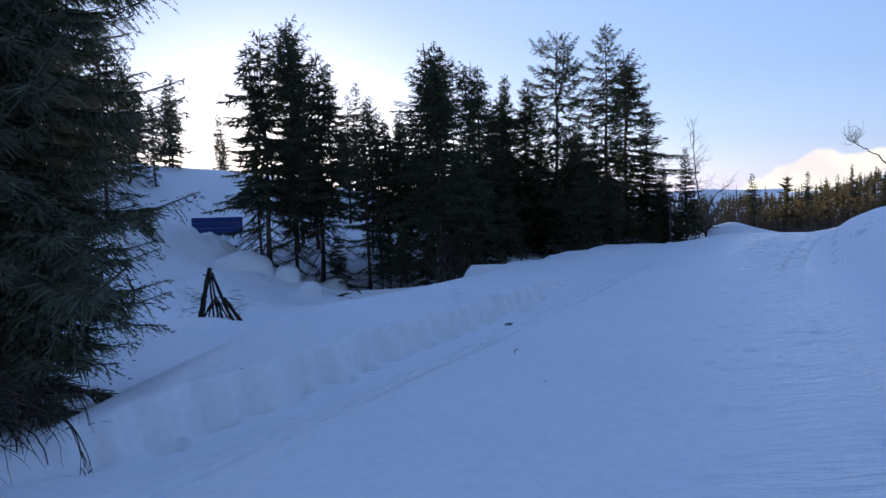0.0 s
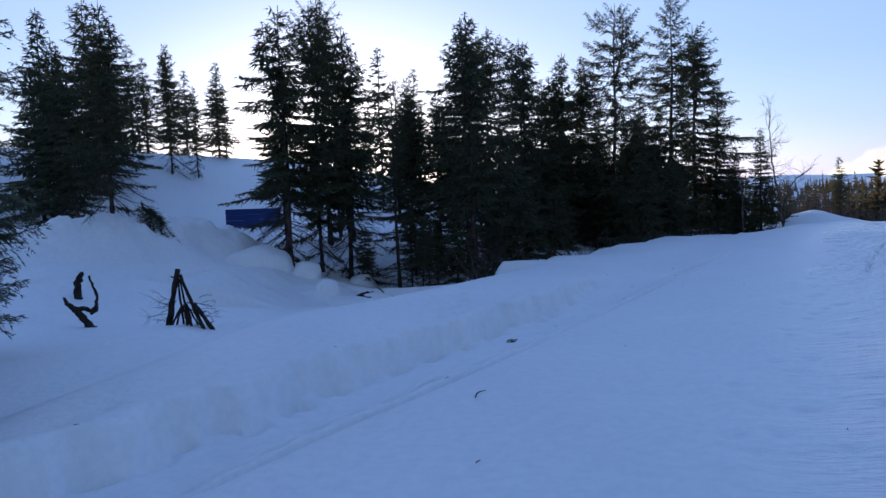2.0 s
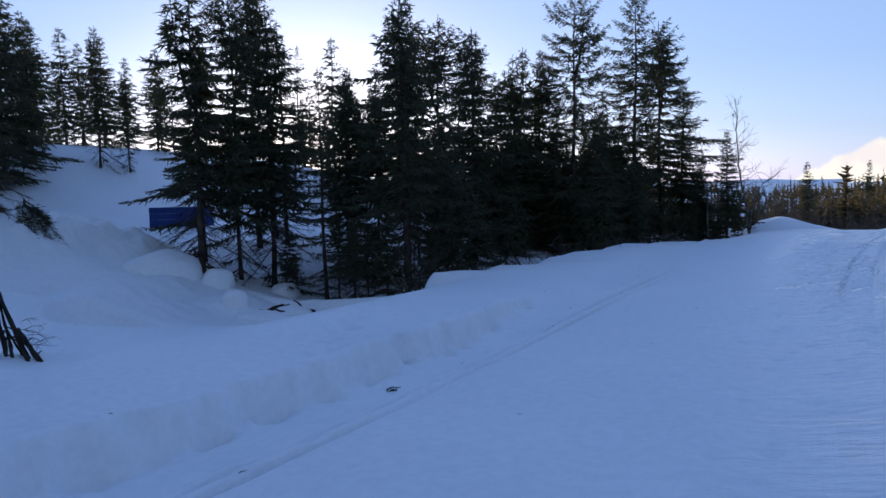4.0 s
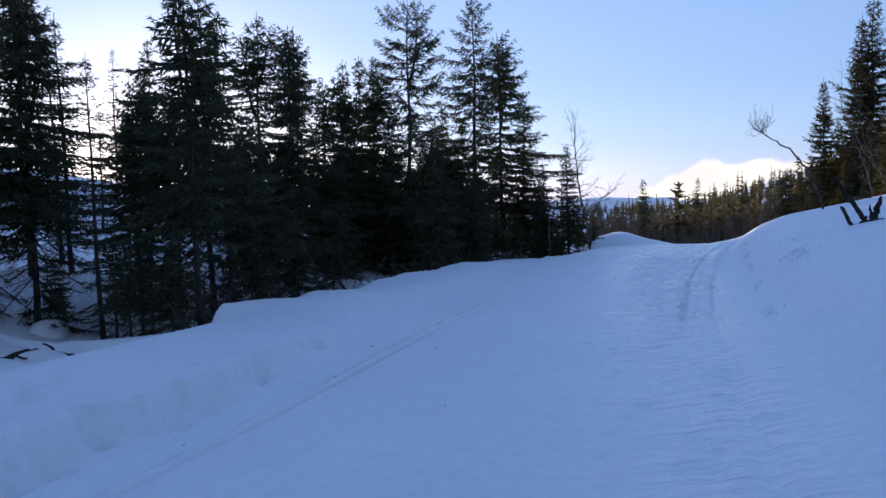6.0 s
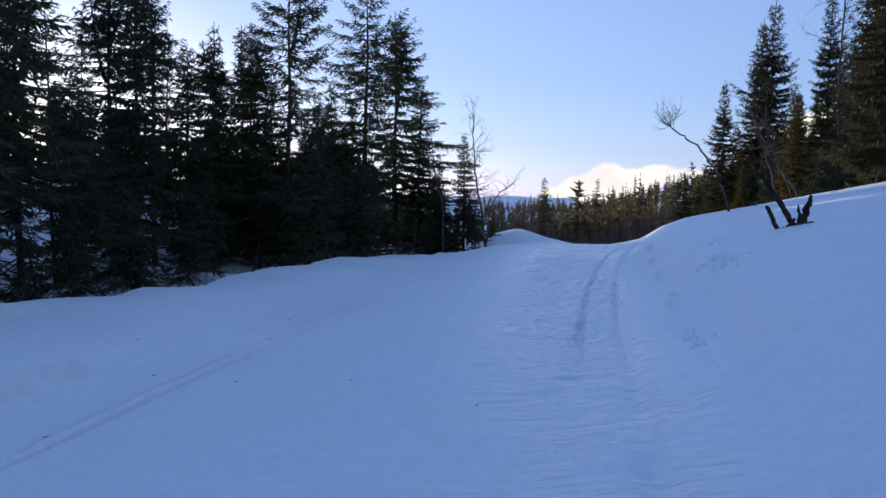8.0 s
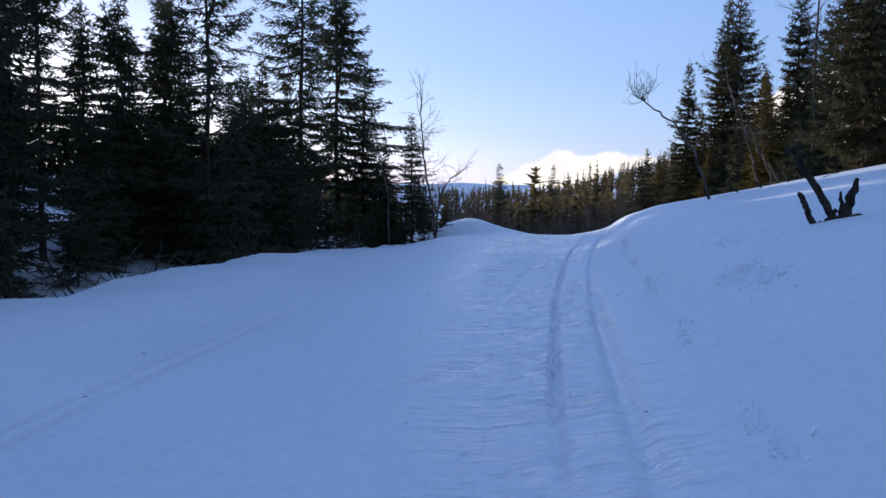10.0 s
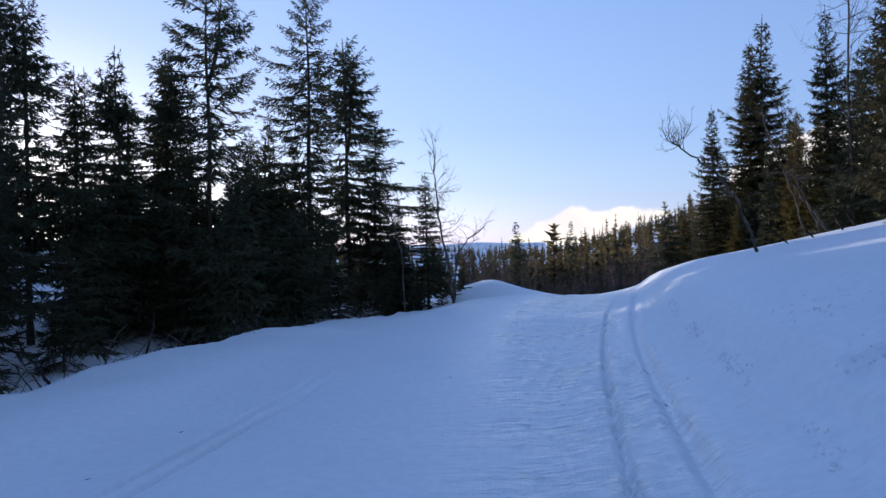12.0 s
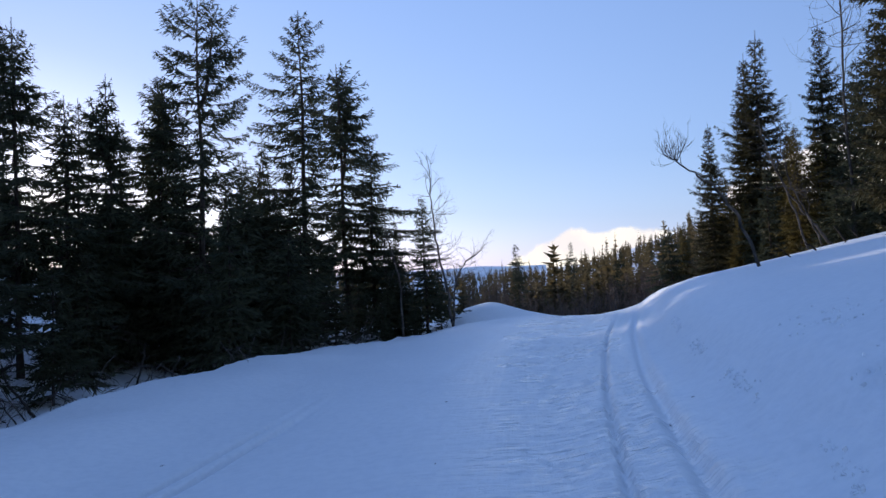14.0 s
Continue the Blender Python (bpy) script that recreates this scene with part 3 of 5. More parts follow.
def put(kind, x, y, height, spin, wide=1.0, sink=0.05):
    """A spruce of that kind and height, grown at x, y."""
    k = height / kind["height"]
    m = pose(x, y, float(lie(x, y)) - sink, 0, 0, spin) @ Matrix.Diagonal((k * wide, k * wide, k, 1))
    if kind not in FIRST:
        FIRST[kind] = m
        return tagged(kind, group="spruces along the road")
    return tagged(copy_thing(kind, m), group="spruces along the road")


DARK = "tall dark green spruce standing in deep snow"
FULL = spruce(11, 10.0, 2.4, 0.04, 0.84, 0.33, 0.26, 1.1, leaf=0.15, pitch=0.068, stout=1.25, bare=0.06, core=3.2, wild=0.6, leaders=2, label=DARK)
SLIM = spruce(12, 10.0, 2.0, 0.04, 0.82, 0.34, 0.24, 1.15, leaf=0.15, stout=1.25, bare=0.14, core=2.8, wild=0.6, label="slim dark spruce with short drooping limbs in snow")
ARMS = spruce(13, 12.5, 2.35, 0.08, 0.40, 0.42, 0.10, 1.7, leaf=0.15, stout=1.3, hollow=0.40, bare=0.06, core=0.8, wild=1.0, miss=0.15, whorl=(4, 7), curl=1.9, comb=0.7, leaders=2, label="open spruce with long upswept arms and gaps")
TALL = spruce(14, 13.0, 2.2, 0.06, 0.48, 0.38, 0.14, 1.6, leaf=0.15, stout=1.3, hollow=0.30, bare=0.08, core=1.2, wild=0.9, miss=0.12, whorl=(5, 8), curl=1.3, comb=0.7, label="tall thin-topped spruce with a bare dark trunk")
THIN = spruce(15, 9.0, 1.3, 0.06, 0.8, 0.32, 0.10, 1.0, leaf=0.13, pitch=0.07, stout=1.2, bare=0.2, core=0.5, wild=0.6, miss=0.1, whorl=(4, 7), label="thin sparse spruce with see-through limbs")
BARE = spruce(16, 9.0, 2.2, 0.05, 0.80, 0.33, 0.28, 1.1, leaf=0.15, stout=1.25, hollow=0.2, bare=0.26, core=2.6, wild=0.8, miss=0.1, leaders=2, label="spruce with bare dead lower limbs above snow")
SHAG = spruce(23, 10.0, 2.15, 0.05, 0.62, 0.35, 0.22, 1.2, leaf=0.15, stout=1.25, hollow=0.25, bare=0.16, core=2.0, wild=1.0, miss=0.12, whorl=(5, 8), comb=0.6, leaders=3, label="shaggy uneven spruce with several thin tops")
YOUNG = spruce(17, 3.5, 0.9, 0.03, 0.9, 0.22, 0.20, leaf=0.10, pitch=0.06, stout=1.2, core=1.5, label="small young spruce at the edge of the forest")
OLIVE = spruce(18, 11.0, 2.6, 0.03, 0.85, 0.36, 0.26, leaf=0.19, pitch=0.13, stout=1.3, core=3.0, mat=NEEDLE_OLIVE_SUNLIT, label="broad spruce with low sun painted into its olive needles")
CONE = spruce(22, 13.0, 2.8, 0.03, 0.85, 0.40, 0.16, 1.1, leaf=0.18, pitch=0.08, stout=1.2, hollow=0.1, core=2.6, wild=0.25, miss=0.03, whorl=(7, 10), curl=1.7, comb=0.25, mat=NEEDLE_SUNLIT, label="tall full conical spruce on the snow bank")
BROAD = spruce(21, 9.0, 2.3, 0.04, 0.85, 0.36, 0.28, 0.9, leaf=0.18, pitch=0.11, stout=1.3, core=2.6, wild=0.6, label=DARK)
BACK = spruce(19, 8.0, 1.7, 0.05, 0.85, 0.40, 0.26, 0.7, leaf=0.20, pitch=0.11, stout=1.2, core=1.6, wild=0.7, label="dark spruce deeper in the snowy wood")
LOW = spruce(20, 5.0, 1.6, 0.02, 0.8, 0.34, 0.28, 0.8, leaf=0.19, pitch=0.09, stout=1.2, bare=0.12, core=2.2, wild=0.7, label="low dark spruce among taller stems")

def grow(rows, step, start=0):
    """Plants kind, x, y, height, width one after another, each turned a little further."""
    for n, (kind, x, y, height, wide) in enumerate(rows):
        put(kind, x, y, height, ((n + start) * step) % 360, wide)


# the row behind the edge of the road
grow((
    (BARE, -9.0, 20.9, 8.9, 1.15), (SHAG, -8.35, 22.3, 9.7, 0.72), (SHAG, -9.4, 27.4, 10.6, 1.0), (THIN, -8.7, 29.0, 9.0, 1.0),
    (BARE, -2.75, 20.8, 8.9, 1.0), (BARE, -3.3, 25.2, 10.0, 1.0), (SLIM, -1.1, 28.4, 9.5, 1.1), (SHAG, -2.9, 34.6, 10.7, 1.1),
    (SHAG, -1.2, 33.1, 10.2, 0.9), (FULL, 0.8, 36.6, 9.6, 0.95), (FULL, 2.0, 38.5, 10.0, 0.95), (ARMS, 3.5, 36.3, 12.6, 1.05),
    (TALL, 7.4, 41.4, 14.3, 1.05), (SHAG, 9.9, 46.3, 13.3, 1.1), (SLIM, 11.0, 45.6, 9.8, 1.2), (SLIM, 12.8, 42.3, 6.7, 1.15),
    (LOW, 11.2, 43.0, 2.5, 1.3), (LOW, 9.8, 43.0, 2.6, 1.4),
), 97, 0)
# more of that row, further on
grow((
    # the spruce at 12.1, 44.8 is added out of sight to block stray sun
    (LOW, 12.0, 41.4, 1.7, 1.3), (LOW, 10.6, 41.4, 1.9, 1.4), (LOW, 8.6, 41.6, 2.4, 1.4), (LOW, 12.6, 43.6, 2.2, 1.3), (LOW, 12.1, 44.8, 3.4, 1.3),
    (BROAD, 11.3, 43.4, 4.6, 0.9), (BROAD, 7.9, 42.4, 5.0, 0.9), (SLIM, 12.0, 45.0, 5.6, 1.1), (THIN, -3.2, 28.0, 9.4, 0.6),
    (BARE, -10.1, 23.8, 7.8, 0.75), (BARE, -7.5, 23.0, 9.1, 0.95), (THIN, -9.9, 31.4, 8.4, 1.1), (BROAD, 1.6, 46.5, 11.6, 0.8),
    (THIN, -2.9, 51.3, 11.9, 0.9), (SLIM, 0.7, 38.9, 8.3, 1.1), (BROAD, 5.6, 41.0, 7.4, 1.2), (THIN, -5.57, 22.2, 7.6, 0.9), (BARE, -5.4, 25.1, 7.2, 0.9),
    (BARE, -6.2, 29.5, 7.6, 0.85), (BARE, -1.8, 24.0, 6.0, 1.0),
), 97, 18)
# taller trees on the slope, and the hilltop wood
grow((
    (BACK, -12.9, 77.2, 12.5, 0.9), (BACK, -11.6, 51.1, 11.6, 1.0), (THIN, -9.5, 45.6, 9.2, 1.1), (THIN, -16.6, 60.1, 10.3, 0.8),
    (BROAD, -21.6, 26.6, 8.8, 0.9), (BROAD, -22.0, 30.8, 9.3, 1.2), (BACK, -24.2, 36.1, 7.0, 0.9), (BARE, -13.26, 17.3, 6.6, 1.0),
    (BARE, -21.2, 37.5, 7.6, 0.75), (BARE, -20.2, 38.7, 5.5, 0.8), (YOUNG, 13.7, 43.3, 3.2, 0.8), (BACK, -21.5, 45.0, 6.5, 1.1), (BACK, -24.5, 44.0, 7.0, 1.1), (BACK, -27.5, 45.0, 7.5, 1.1), (BACK, -26.0, 39.5, 7.0, 1.1), (BACK, -29.0, 42.0, 7.5, 1.2),
    (BACK, -23.4, 49.5, 6.2, 1.2), (BACK, -31.0, 47.0, 7.0, 1.2), (BACK, -26.5, 51.0, 6.5, 1.2), (SLIM, -18.0, 22.0, 7.5, 1.2),
    (BARE, -16.4, 20.6, 6.4, 1.1), (BROAD, -20.0, 24.0, 6.5, 1.2), (BARE, -0.2, 34.2, 8.4, 1.0), (SLIM, 5.0, 39.4, 7.6, 1.1),
    (BROAD, 6.0, 42.4, 8.4, 0.9), (SLIM, 3.0, 38.2, 8.2, 1.0),
), 97, 36)
# fillers between the stems
grow((
    (BROAD, 7.0, 42.8, 7.6, 0.75), (SLIM, 6.2, 40.3, 6.6, 1.0), (BROAD, 4.4, 37.8, 6.8, 0.8), (SLIM, 2.8, 36.9, 6.2, 0.95),
    (BARE, -4.6, 26.6, 7.0, 0.9), (LOW, -2.0, 30.6, 4.2, 1.2), (LOW, -3.6, 38.9, 5.0, 1.2), (LOW, -4.8, 38.2, 5.0, 1.2), (BACK, -1.0, 39.6, 6.2, 1.2), (BACK, 0.5, 40.2, 6.0, 1.2),
), 97, 54)

# the bank above the road
grow((
    (CONE, 29.3, 44.2, 8.9, 0.85), (CONE, 31.4, 43.2, 13.3, 1.05), (CONE, 31.3, 43.9, 12.5, 0.7), (CONE, 32.4, 39.4, 12.2, 0.82),
    (OLIVE, 33.2, 42.6, 7.5, 0.9), (CONE, 25.3, 28.5, 13.5, 0.72), (BROAD, 27.0, 29.6, 11.0, 0.7), (OLIVE, 30.6, 40.2, 3.6, 1.2),
    (OLIVE, 31.3, 41.6, 6.4, 1.0), (OLIVE, 30.0, 42.4, 4.4, 1.0), (OLIVE, 31.0, 38.6, 6.5, 0.9), (OLIVE, 28.6, 41.4, 3.4, 1.1),
    (BROAD, 29.3, 33.4, 9.4, 0.9), (OLIVE, 36.0, 46.0, 8.5, 1.0), (OLIVE, 33.0, 48.0, 7.0, 1.1), (OLIVE, 27.5, 36.0, 6.0, 1.0),
    (BROAD, 34.5, 35.0, 12.0, 0.9), (BACK, 38.0, 40.0, 12.0, 1.0),
), 71, 0)
# the bank above the road, further on
grow((
    (OLIVE, 30.5, 28.0, 9.0, 0.9), (BROAD, 26.0, 22.0, 10.0, 0.9), (OLIVE, 33.0, 52.5, 4.5, 1.1), (BACK, 37.0, 58.0, 4.2, 1.3),
    (BROAD, 31.5, 36.5, 9.0, 0.9), (BACK, 35.5, 41.0, 9.5, 1.2), (BACK, 33.5, 31.0, 9.0, 1.3), (BACK, 28.5, 39.0, 5.0, 1.1),
    (BACK, 30.5, 47.0, 3.2, 1.2), (BACK, 40.0, 47.0, 9.0, 1.3), (LOW, 29.0, 41.0, 3.6, 1.2), (LOW, 27.0, 33.5, 3.0, 1.2),
    (LOW, 31.0, 51.0, 4.5, 1.2), (BACK, 36.5, 29.0, 10.0, 1.3), (BACK, 33.0, 24.0, 9.0, 1.2),
), 71, 18)

# thin undergrowth in the hollow behind the edge
for n, (x, y, height) in enumerate(((-1.6, 22.9, 2.6), (-4.1, 21.6, 2.7), (-0.9, 26.2, 3.2), (-2.4, 27.0, 2.8), (0.2, 30.2, 3.4), (-4.4, 24.6, 2.4), (0.6, 32.6, 3.6), (-5.0, 21.6, 3.0), (-6.8, 22.6, 2.2), (-4.2, 20.0, 2.4), (-3.3, 20.3, 2.8), (-4.9, 23.4, 2.6), (-2.2, 21.9, 2.2))):
    put((LOW, BARE)[n % 2], x, y, height, (n * 53) % 360, 1.1)

# second row between road and low sun; first seven added to block stray rays
for n, (x, y, height) in enumerate(((-11.1, 62.0, 7.0), (-7.6, 61.0, 7.0), (-2.0, 62.0, 7.2), (0.2, 64.0, 7.0), (2.1, 61.0, 7.4), (-15.6, 60.0, 6.4), (-4.6, 63.0, 6.6), (-14.0, 74.0, 8.0), (-9.6, 76.0, 8.6), (-5.8, 72.0, 7.6), (-1.0, 75.0, 8.4), (3.2, 73.0, 7.8), (6.4, 70.0, 7.2), (9.0, 66.0, 6.2), (-18.6, 70.0, 7.0), (10.0, 56.0, 5.8), (13.0, 60.0, 5.2), (15.4, 63.0, 4.8), (17.2, 66.0, 4.6), (11.4, 70.0, 6.6), (14.6, 74.0, 6.2), (7.0, 58.0, 6.4), (4.2, 60.0, 6.8))):
    put(BACK, x, y, height, (n * 61) % 360, 1.25)

# deeper in the wood, and undergrowth between the stems
scatter = np.random.default_rng(77)
for n in range(36):
    u, v = scatter.uniform(14, 75), scatter.uniform(-58, -21)
    x, y = to_xy(u, v)
    if abs(math.atan2(x + 1.2, y + 4) + 0.36) < 0.10 and y < 60:
        continue
    put((BACK, BACK, THIN)[n % 3], x, y, scatter.uniform(4.5, 7.5), scatter.uniform(0, 360), 1.1)
for n in range(28):
    u = scatter.uniform(31, 43)
    v = edge_of(u) - scatter.uniform(1.0, 7.5)
    x, y = to_xy(u, v)
    if abs(x - 14.0 + 0.257 * (y - 23.0)) < 1.3:
        continue
    put(LOW, x, y, scatter.uniform(2.6, 5.2 + 1.2 * smooth01(28, 34, u)), scatter.uniform(0, 360), 1.15)

# ---------------------------------------------------------------- the big spruce beside the road
def beside_road():
    x, y = -7.25, 1.85
    big = spruce(31, 12.0, 2.0, 0.0, 0.35, 0.13, 0.34, 1.35, leaf=0.062, pitch=0.017, stout=1.0, hollow=0.12, bare=0.04, core=11.0, wild=0.3, miss=0.06, whorl=(7, 10), skirt=0.2, curl=1.5, comb=0.8, only=0.56,
                 twigs=True, mat=NEEDLE_NEAR_LIT, label="big dark spruce with drooping limbs beside the road")
    big.matrix_basis = pose(x, y, float(lie(x, y)) - 0.1, 0, 0, 25)
    tagged(big, group="spruces along the road")
    x, y = -9.8, 5.7
    next_one = spruce(33, 11.0, 1.95, 0.0, 0.45, 0.19, 0.34, 1.3, leaf=0.10, pitch=0.036, stout=1.0, hollow=0.15, bare=0.04, core=9.0, wild=0.2, miss=0.06, whorl=(6, 9), skirt=0.2, curl=1.4, comb=0.8, only=0.75,
                      twigs=True, mat=NEEDLE_NEAR_LIT, label="dense dark spruce close behind the big one")
    next_one.matrix_basis = pose(x, y, float(lie(x, y)) - 0.1, 0, 0, 70)
    tagged(next_one, group="spruces along the road")


beside_road()


# ---------------------------------------------------------------- bare trees and dead wood
def limb(soup, start, way, length, r, rng, level, fork=3, bend=0.25, lift=0.15, sides=5):
    """A crooked limb that forks into thinner ones."""
    way = np.asarray(way, float) / np.linalg.norm(way)
    n = 6
    pts, p, d = [np.asarray(start, float)], np.asarray(start, float), way
    for _ in range(n):
        d = d + rng.normal(0, bend, 3) * 0.5 + np.array([0, 0, lift * 0.3])
        d /= np.linalg.norm(d)
        p = p + d * length / n
        pts.append(p)
    soup.tube(pts, np.linspace(r, r * 0.35, n + 1), sides, False)
    if level <= 0:
        return pts
    for k in range(fork):
        i = int(rng.integers(2, n + 1))
        dd = d + rng.normal(0, 0.65, 3)
        limb(soup, pts[i], dd, length * rng.uniform(0.4, 0.7), r * 0.5, rng, level - 1, fork, bend, lift, max(3, sides - 1))
    return pts


def bare_tree(name, label, path, r, seed, twigs, mat, reach=1.2, level=2, start=0.35, droop=0.1, aim=(0, 0, 0.4)):
    """A leafless tree: a crooked stem along path, and forking twigs from part of the way up."""
    rng = np.random.default_rng(seed)
    base = np.array(path[0], float)
    rel = np.array(path, float) - base
    top = new(name)
    top.matrix_basis = pose(*base)
    tagged(top, label, "tree")
    q = np.linspace(0, len(rel) - 1, 4 * len(rel))
    line = np.stack([np.interp(q, np.arange(len(rel)), rel[:, k]) for k in range(3)], 1)
    line[1:-1] += rng.normal(0, 0.02, (len(line) - 2, 3))
    wood, fine = Soup(), Soup()
    wood.tube(line, np.linspace(r, r * 0.3, len(line)), 7)
    for k in range(twigs):
        i = int(rng.integers(int(start * len(line)), len(line)))
        d = rng.normal(0, 0.8, 3) + np.array(aim)
        limb(fine, line[i], d, reach * rng.uniform(0.5, 1.1), r * 0.22, rng, level, 3, 0.3, droop)
    part("stem", wood, mat, top, smooth=True)
    tagged(part("twig_crown", fine, mat, top, "bare thin twigs"), kind="stuff")
    return top


def on_ground(x, y, dz=0.0):
    return (x, y, float(ground_z(np.array(x), np.array(y))) + dz)


bare_tree("birch", "leafless birch with a crooked pale stem at the snow edge",
          [on_ground(13.3, 40.2, -0.2), (13.2, 40.25, 0.2), (12.95, 40.35, 1.3), (12.82, 40.4, 2.6), (12.72, 40.45, 3.8), (12.7, 40.5, 5.1)], 0.065, 3, 34, BIRCH, 1.1, 2, 0.3, 0.1, (0.2, 0, 0.5))
bare_tree("birch", "low leafless birch reaching over the snow mound",
          [on_ground(13.4, 40.4, -0.2), (13.5, 40.3, 0.3), (13.65, 40.2, 0.9), (14.0, 40.1, 1.4), (14.6, 40.0, 1.8)], 0.05, 4, 22, BIRCH, 1.0, 2, 0.25, 0.05, (0.4, 0, 0.4))
bare_tree("birch", "leafless birch with fine twigs between spruces",
          [on_ground(11.3, 40.6, -0.2), (11.2, 40.6, 1.0), (10.8, 40.6, 2.4), (10.6, 40.6, 4.2)], 0.045, 5, 20, BIRCH, 1.0, 2, 0.3)
# stems leaning out over the bank
bare_tree("leaning_birch", "thin leafless birch leaning out over the snow bank",
          [(16.72, 25.34, 0.6), (16.5, 25.4, 1.4), (16.17, 25.49, 2.24), (15.35, 25.39, 2.93), (14.78, 25.3, 3.19), (14.35, 25.3, 3.45)], 0.045, 26, 15, GREY, 0.65, 2, 0.86, 0.5, (-0.6, 0, 0.7))
bare_tree("leaning_birch", "grey leafless birch leaning above the snow bank",
          [(20.3, 27.65, 1.0), (20.0, 27.7, 2.0), (19.6, 27.8, 3.2), (19.2, 27.9, 4.2), (19.1, 28.0, 4.9)], 0.035, 7, 14, GREY, 1.2, 2, 0.45)
bare_tree("leaning_birch", "grey leafless birch leaning above the snow bank",
          [(21.3, 28.2, 1.2), (20.9, 28.3, 2.2), (20.35, 28.4, 3.2), (20.25, 28.5, 4.2), (20.3, 28.6, 4.9)], 0.03, 8, 16, GREY, 1.3, 2, 0.4)
bare_tree("leaning_birch", "dark crooked stem leaning on the snow bank",
          [(21.8, 28.4, 1.3), (21.2, 28.5, 2.0), (20.5, 28.6, 2.9), (19.9, 28.7, 4.1)], 0.05, 9, 8, GREY, 0.9, 2, 0.4)


bare_tree("birch", "tall slender leafless birch among spruces on the bank",
          [(28.2, 33.9, 1.0), (28.25, 33.9, 4.0), (28.1, 33.95, 7.0), (28.2, 33.9, 10.0), (28.1, 33.9, 13.0)], 0.075, 10, 40, GREY, 1.5, 2, 0.35, 0.25, (0, 0, 0.7))


def broken_birch():
    """Snapped stems standing out of the bank."""
    rng = np.random.default_rng(5)
    top = new("broken_birch")
    top.matrix_basis = pose(*on_ground(10.33, 15.15, 0.0))
    tagged(top, "snapped dark birch stems sticking out of the snow bank", "stump")
    rx, ry = 0.96, -0.28

    def stem(name, pts, r0, r1, sides=9):
        s = Soup()
        p = np.array([(rx * a - ry * b, ry * a + rx * b, c) for a, b, c in pts])
        q = np.linspace(0, len(p) - 1, 4 * len(p))
        line = np.stack([np.interp(q, np.arange(len(p)), p[:, k]) for k in range(3)], 1)
        line[1:-1] += rng.normal(0, 0.008, (len(line) - 2, 3))
        s.tube(line, np.linspace(r0, r1, len(line)) * rng.uniform(0.85, 1.15, len(line)), sides)
        return part(name, s, DEAD, top, smooth=True)

    stem("stem", [(0.20, 0, -0.25), (0.05, 0, 0.10), (-0.03, 0, 0.26), (-0.09, 0, 0.38)], 0.042, 0.028)
    stem("stem", [(0.46, 0.05, -0.25), (0.36, 0.05, 0.08), (0.15, 0.05, 0.40), (-0.06, 0.05, 0.70), (-0.18, 0.05, 0.88)], 0.046, 0.038)
    stem("knob", [(-0.24, 0.05, 0.85), (-0.15, 0.05, 0.88), (-0.06, 0.05, 0.92)], 0.042, 0.025)
    stem("stem", [(0.44, 0.08, -0.2), (0.50, 0.08, 0.12), (0.58, 0.08, 0.38), (0.63, 0.08, 0.56)], 0.09, 0.025)
    stem("splinter", [(0.46, 0.06, 0.1), (0.44, 0.06, 0.28), (0.42, 0.06, 0.40)], 0.04, 0.01)
    stem("root", [(0.40, 0.05, 0.02), (0.60, 0.02, 0.08), (0.80, 0.0, 0.06)], 0.10, 0.05)
    stem("root", [(0.10, 0.0, -0.04), (0.24, 0.0, 0.06), (0.36, 0.02, 0.18)], 0.025, 0.03)


broken_birch()


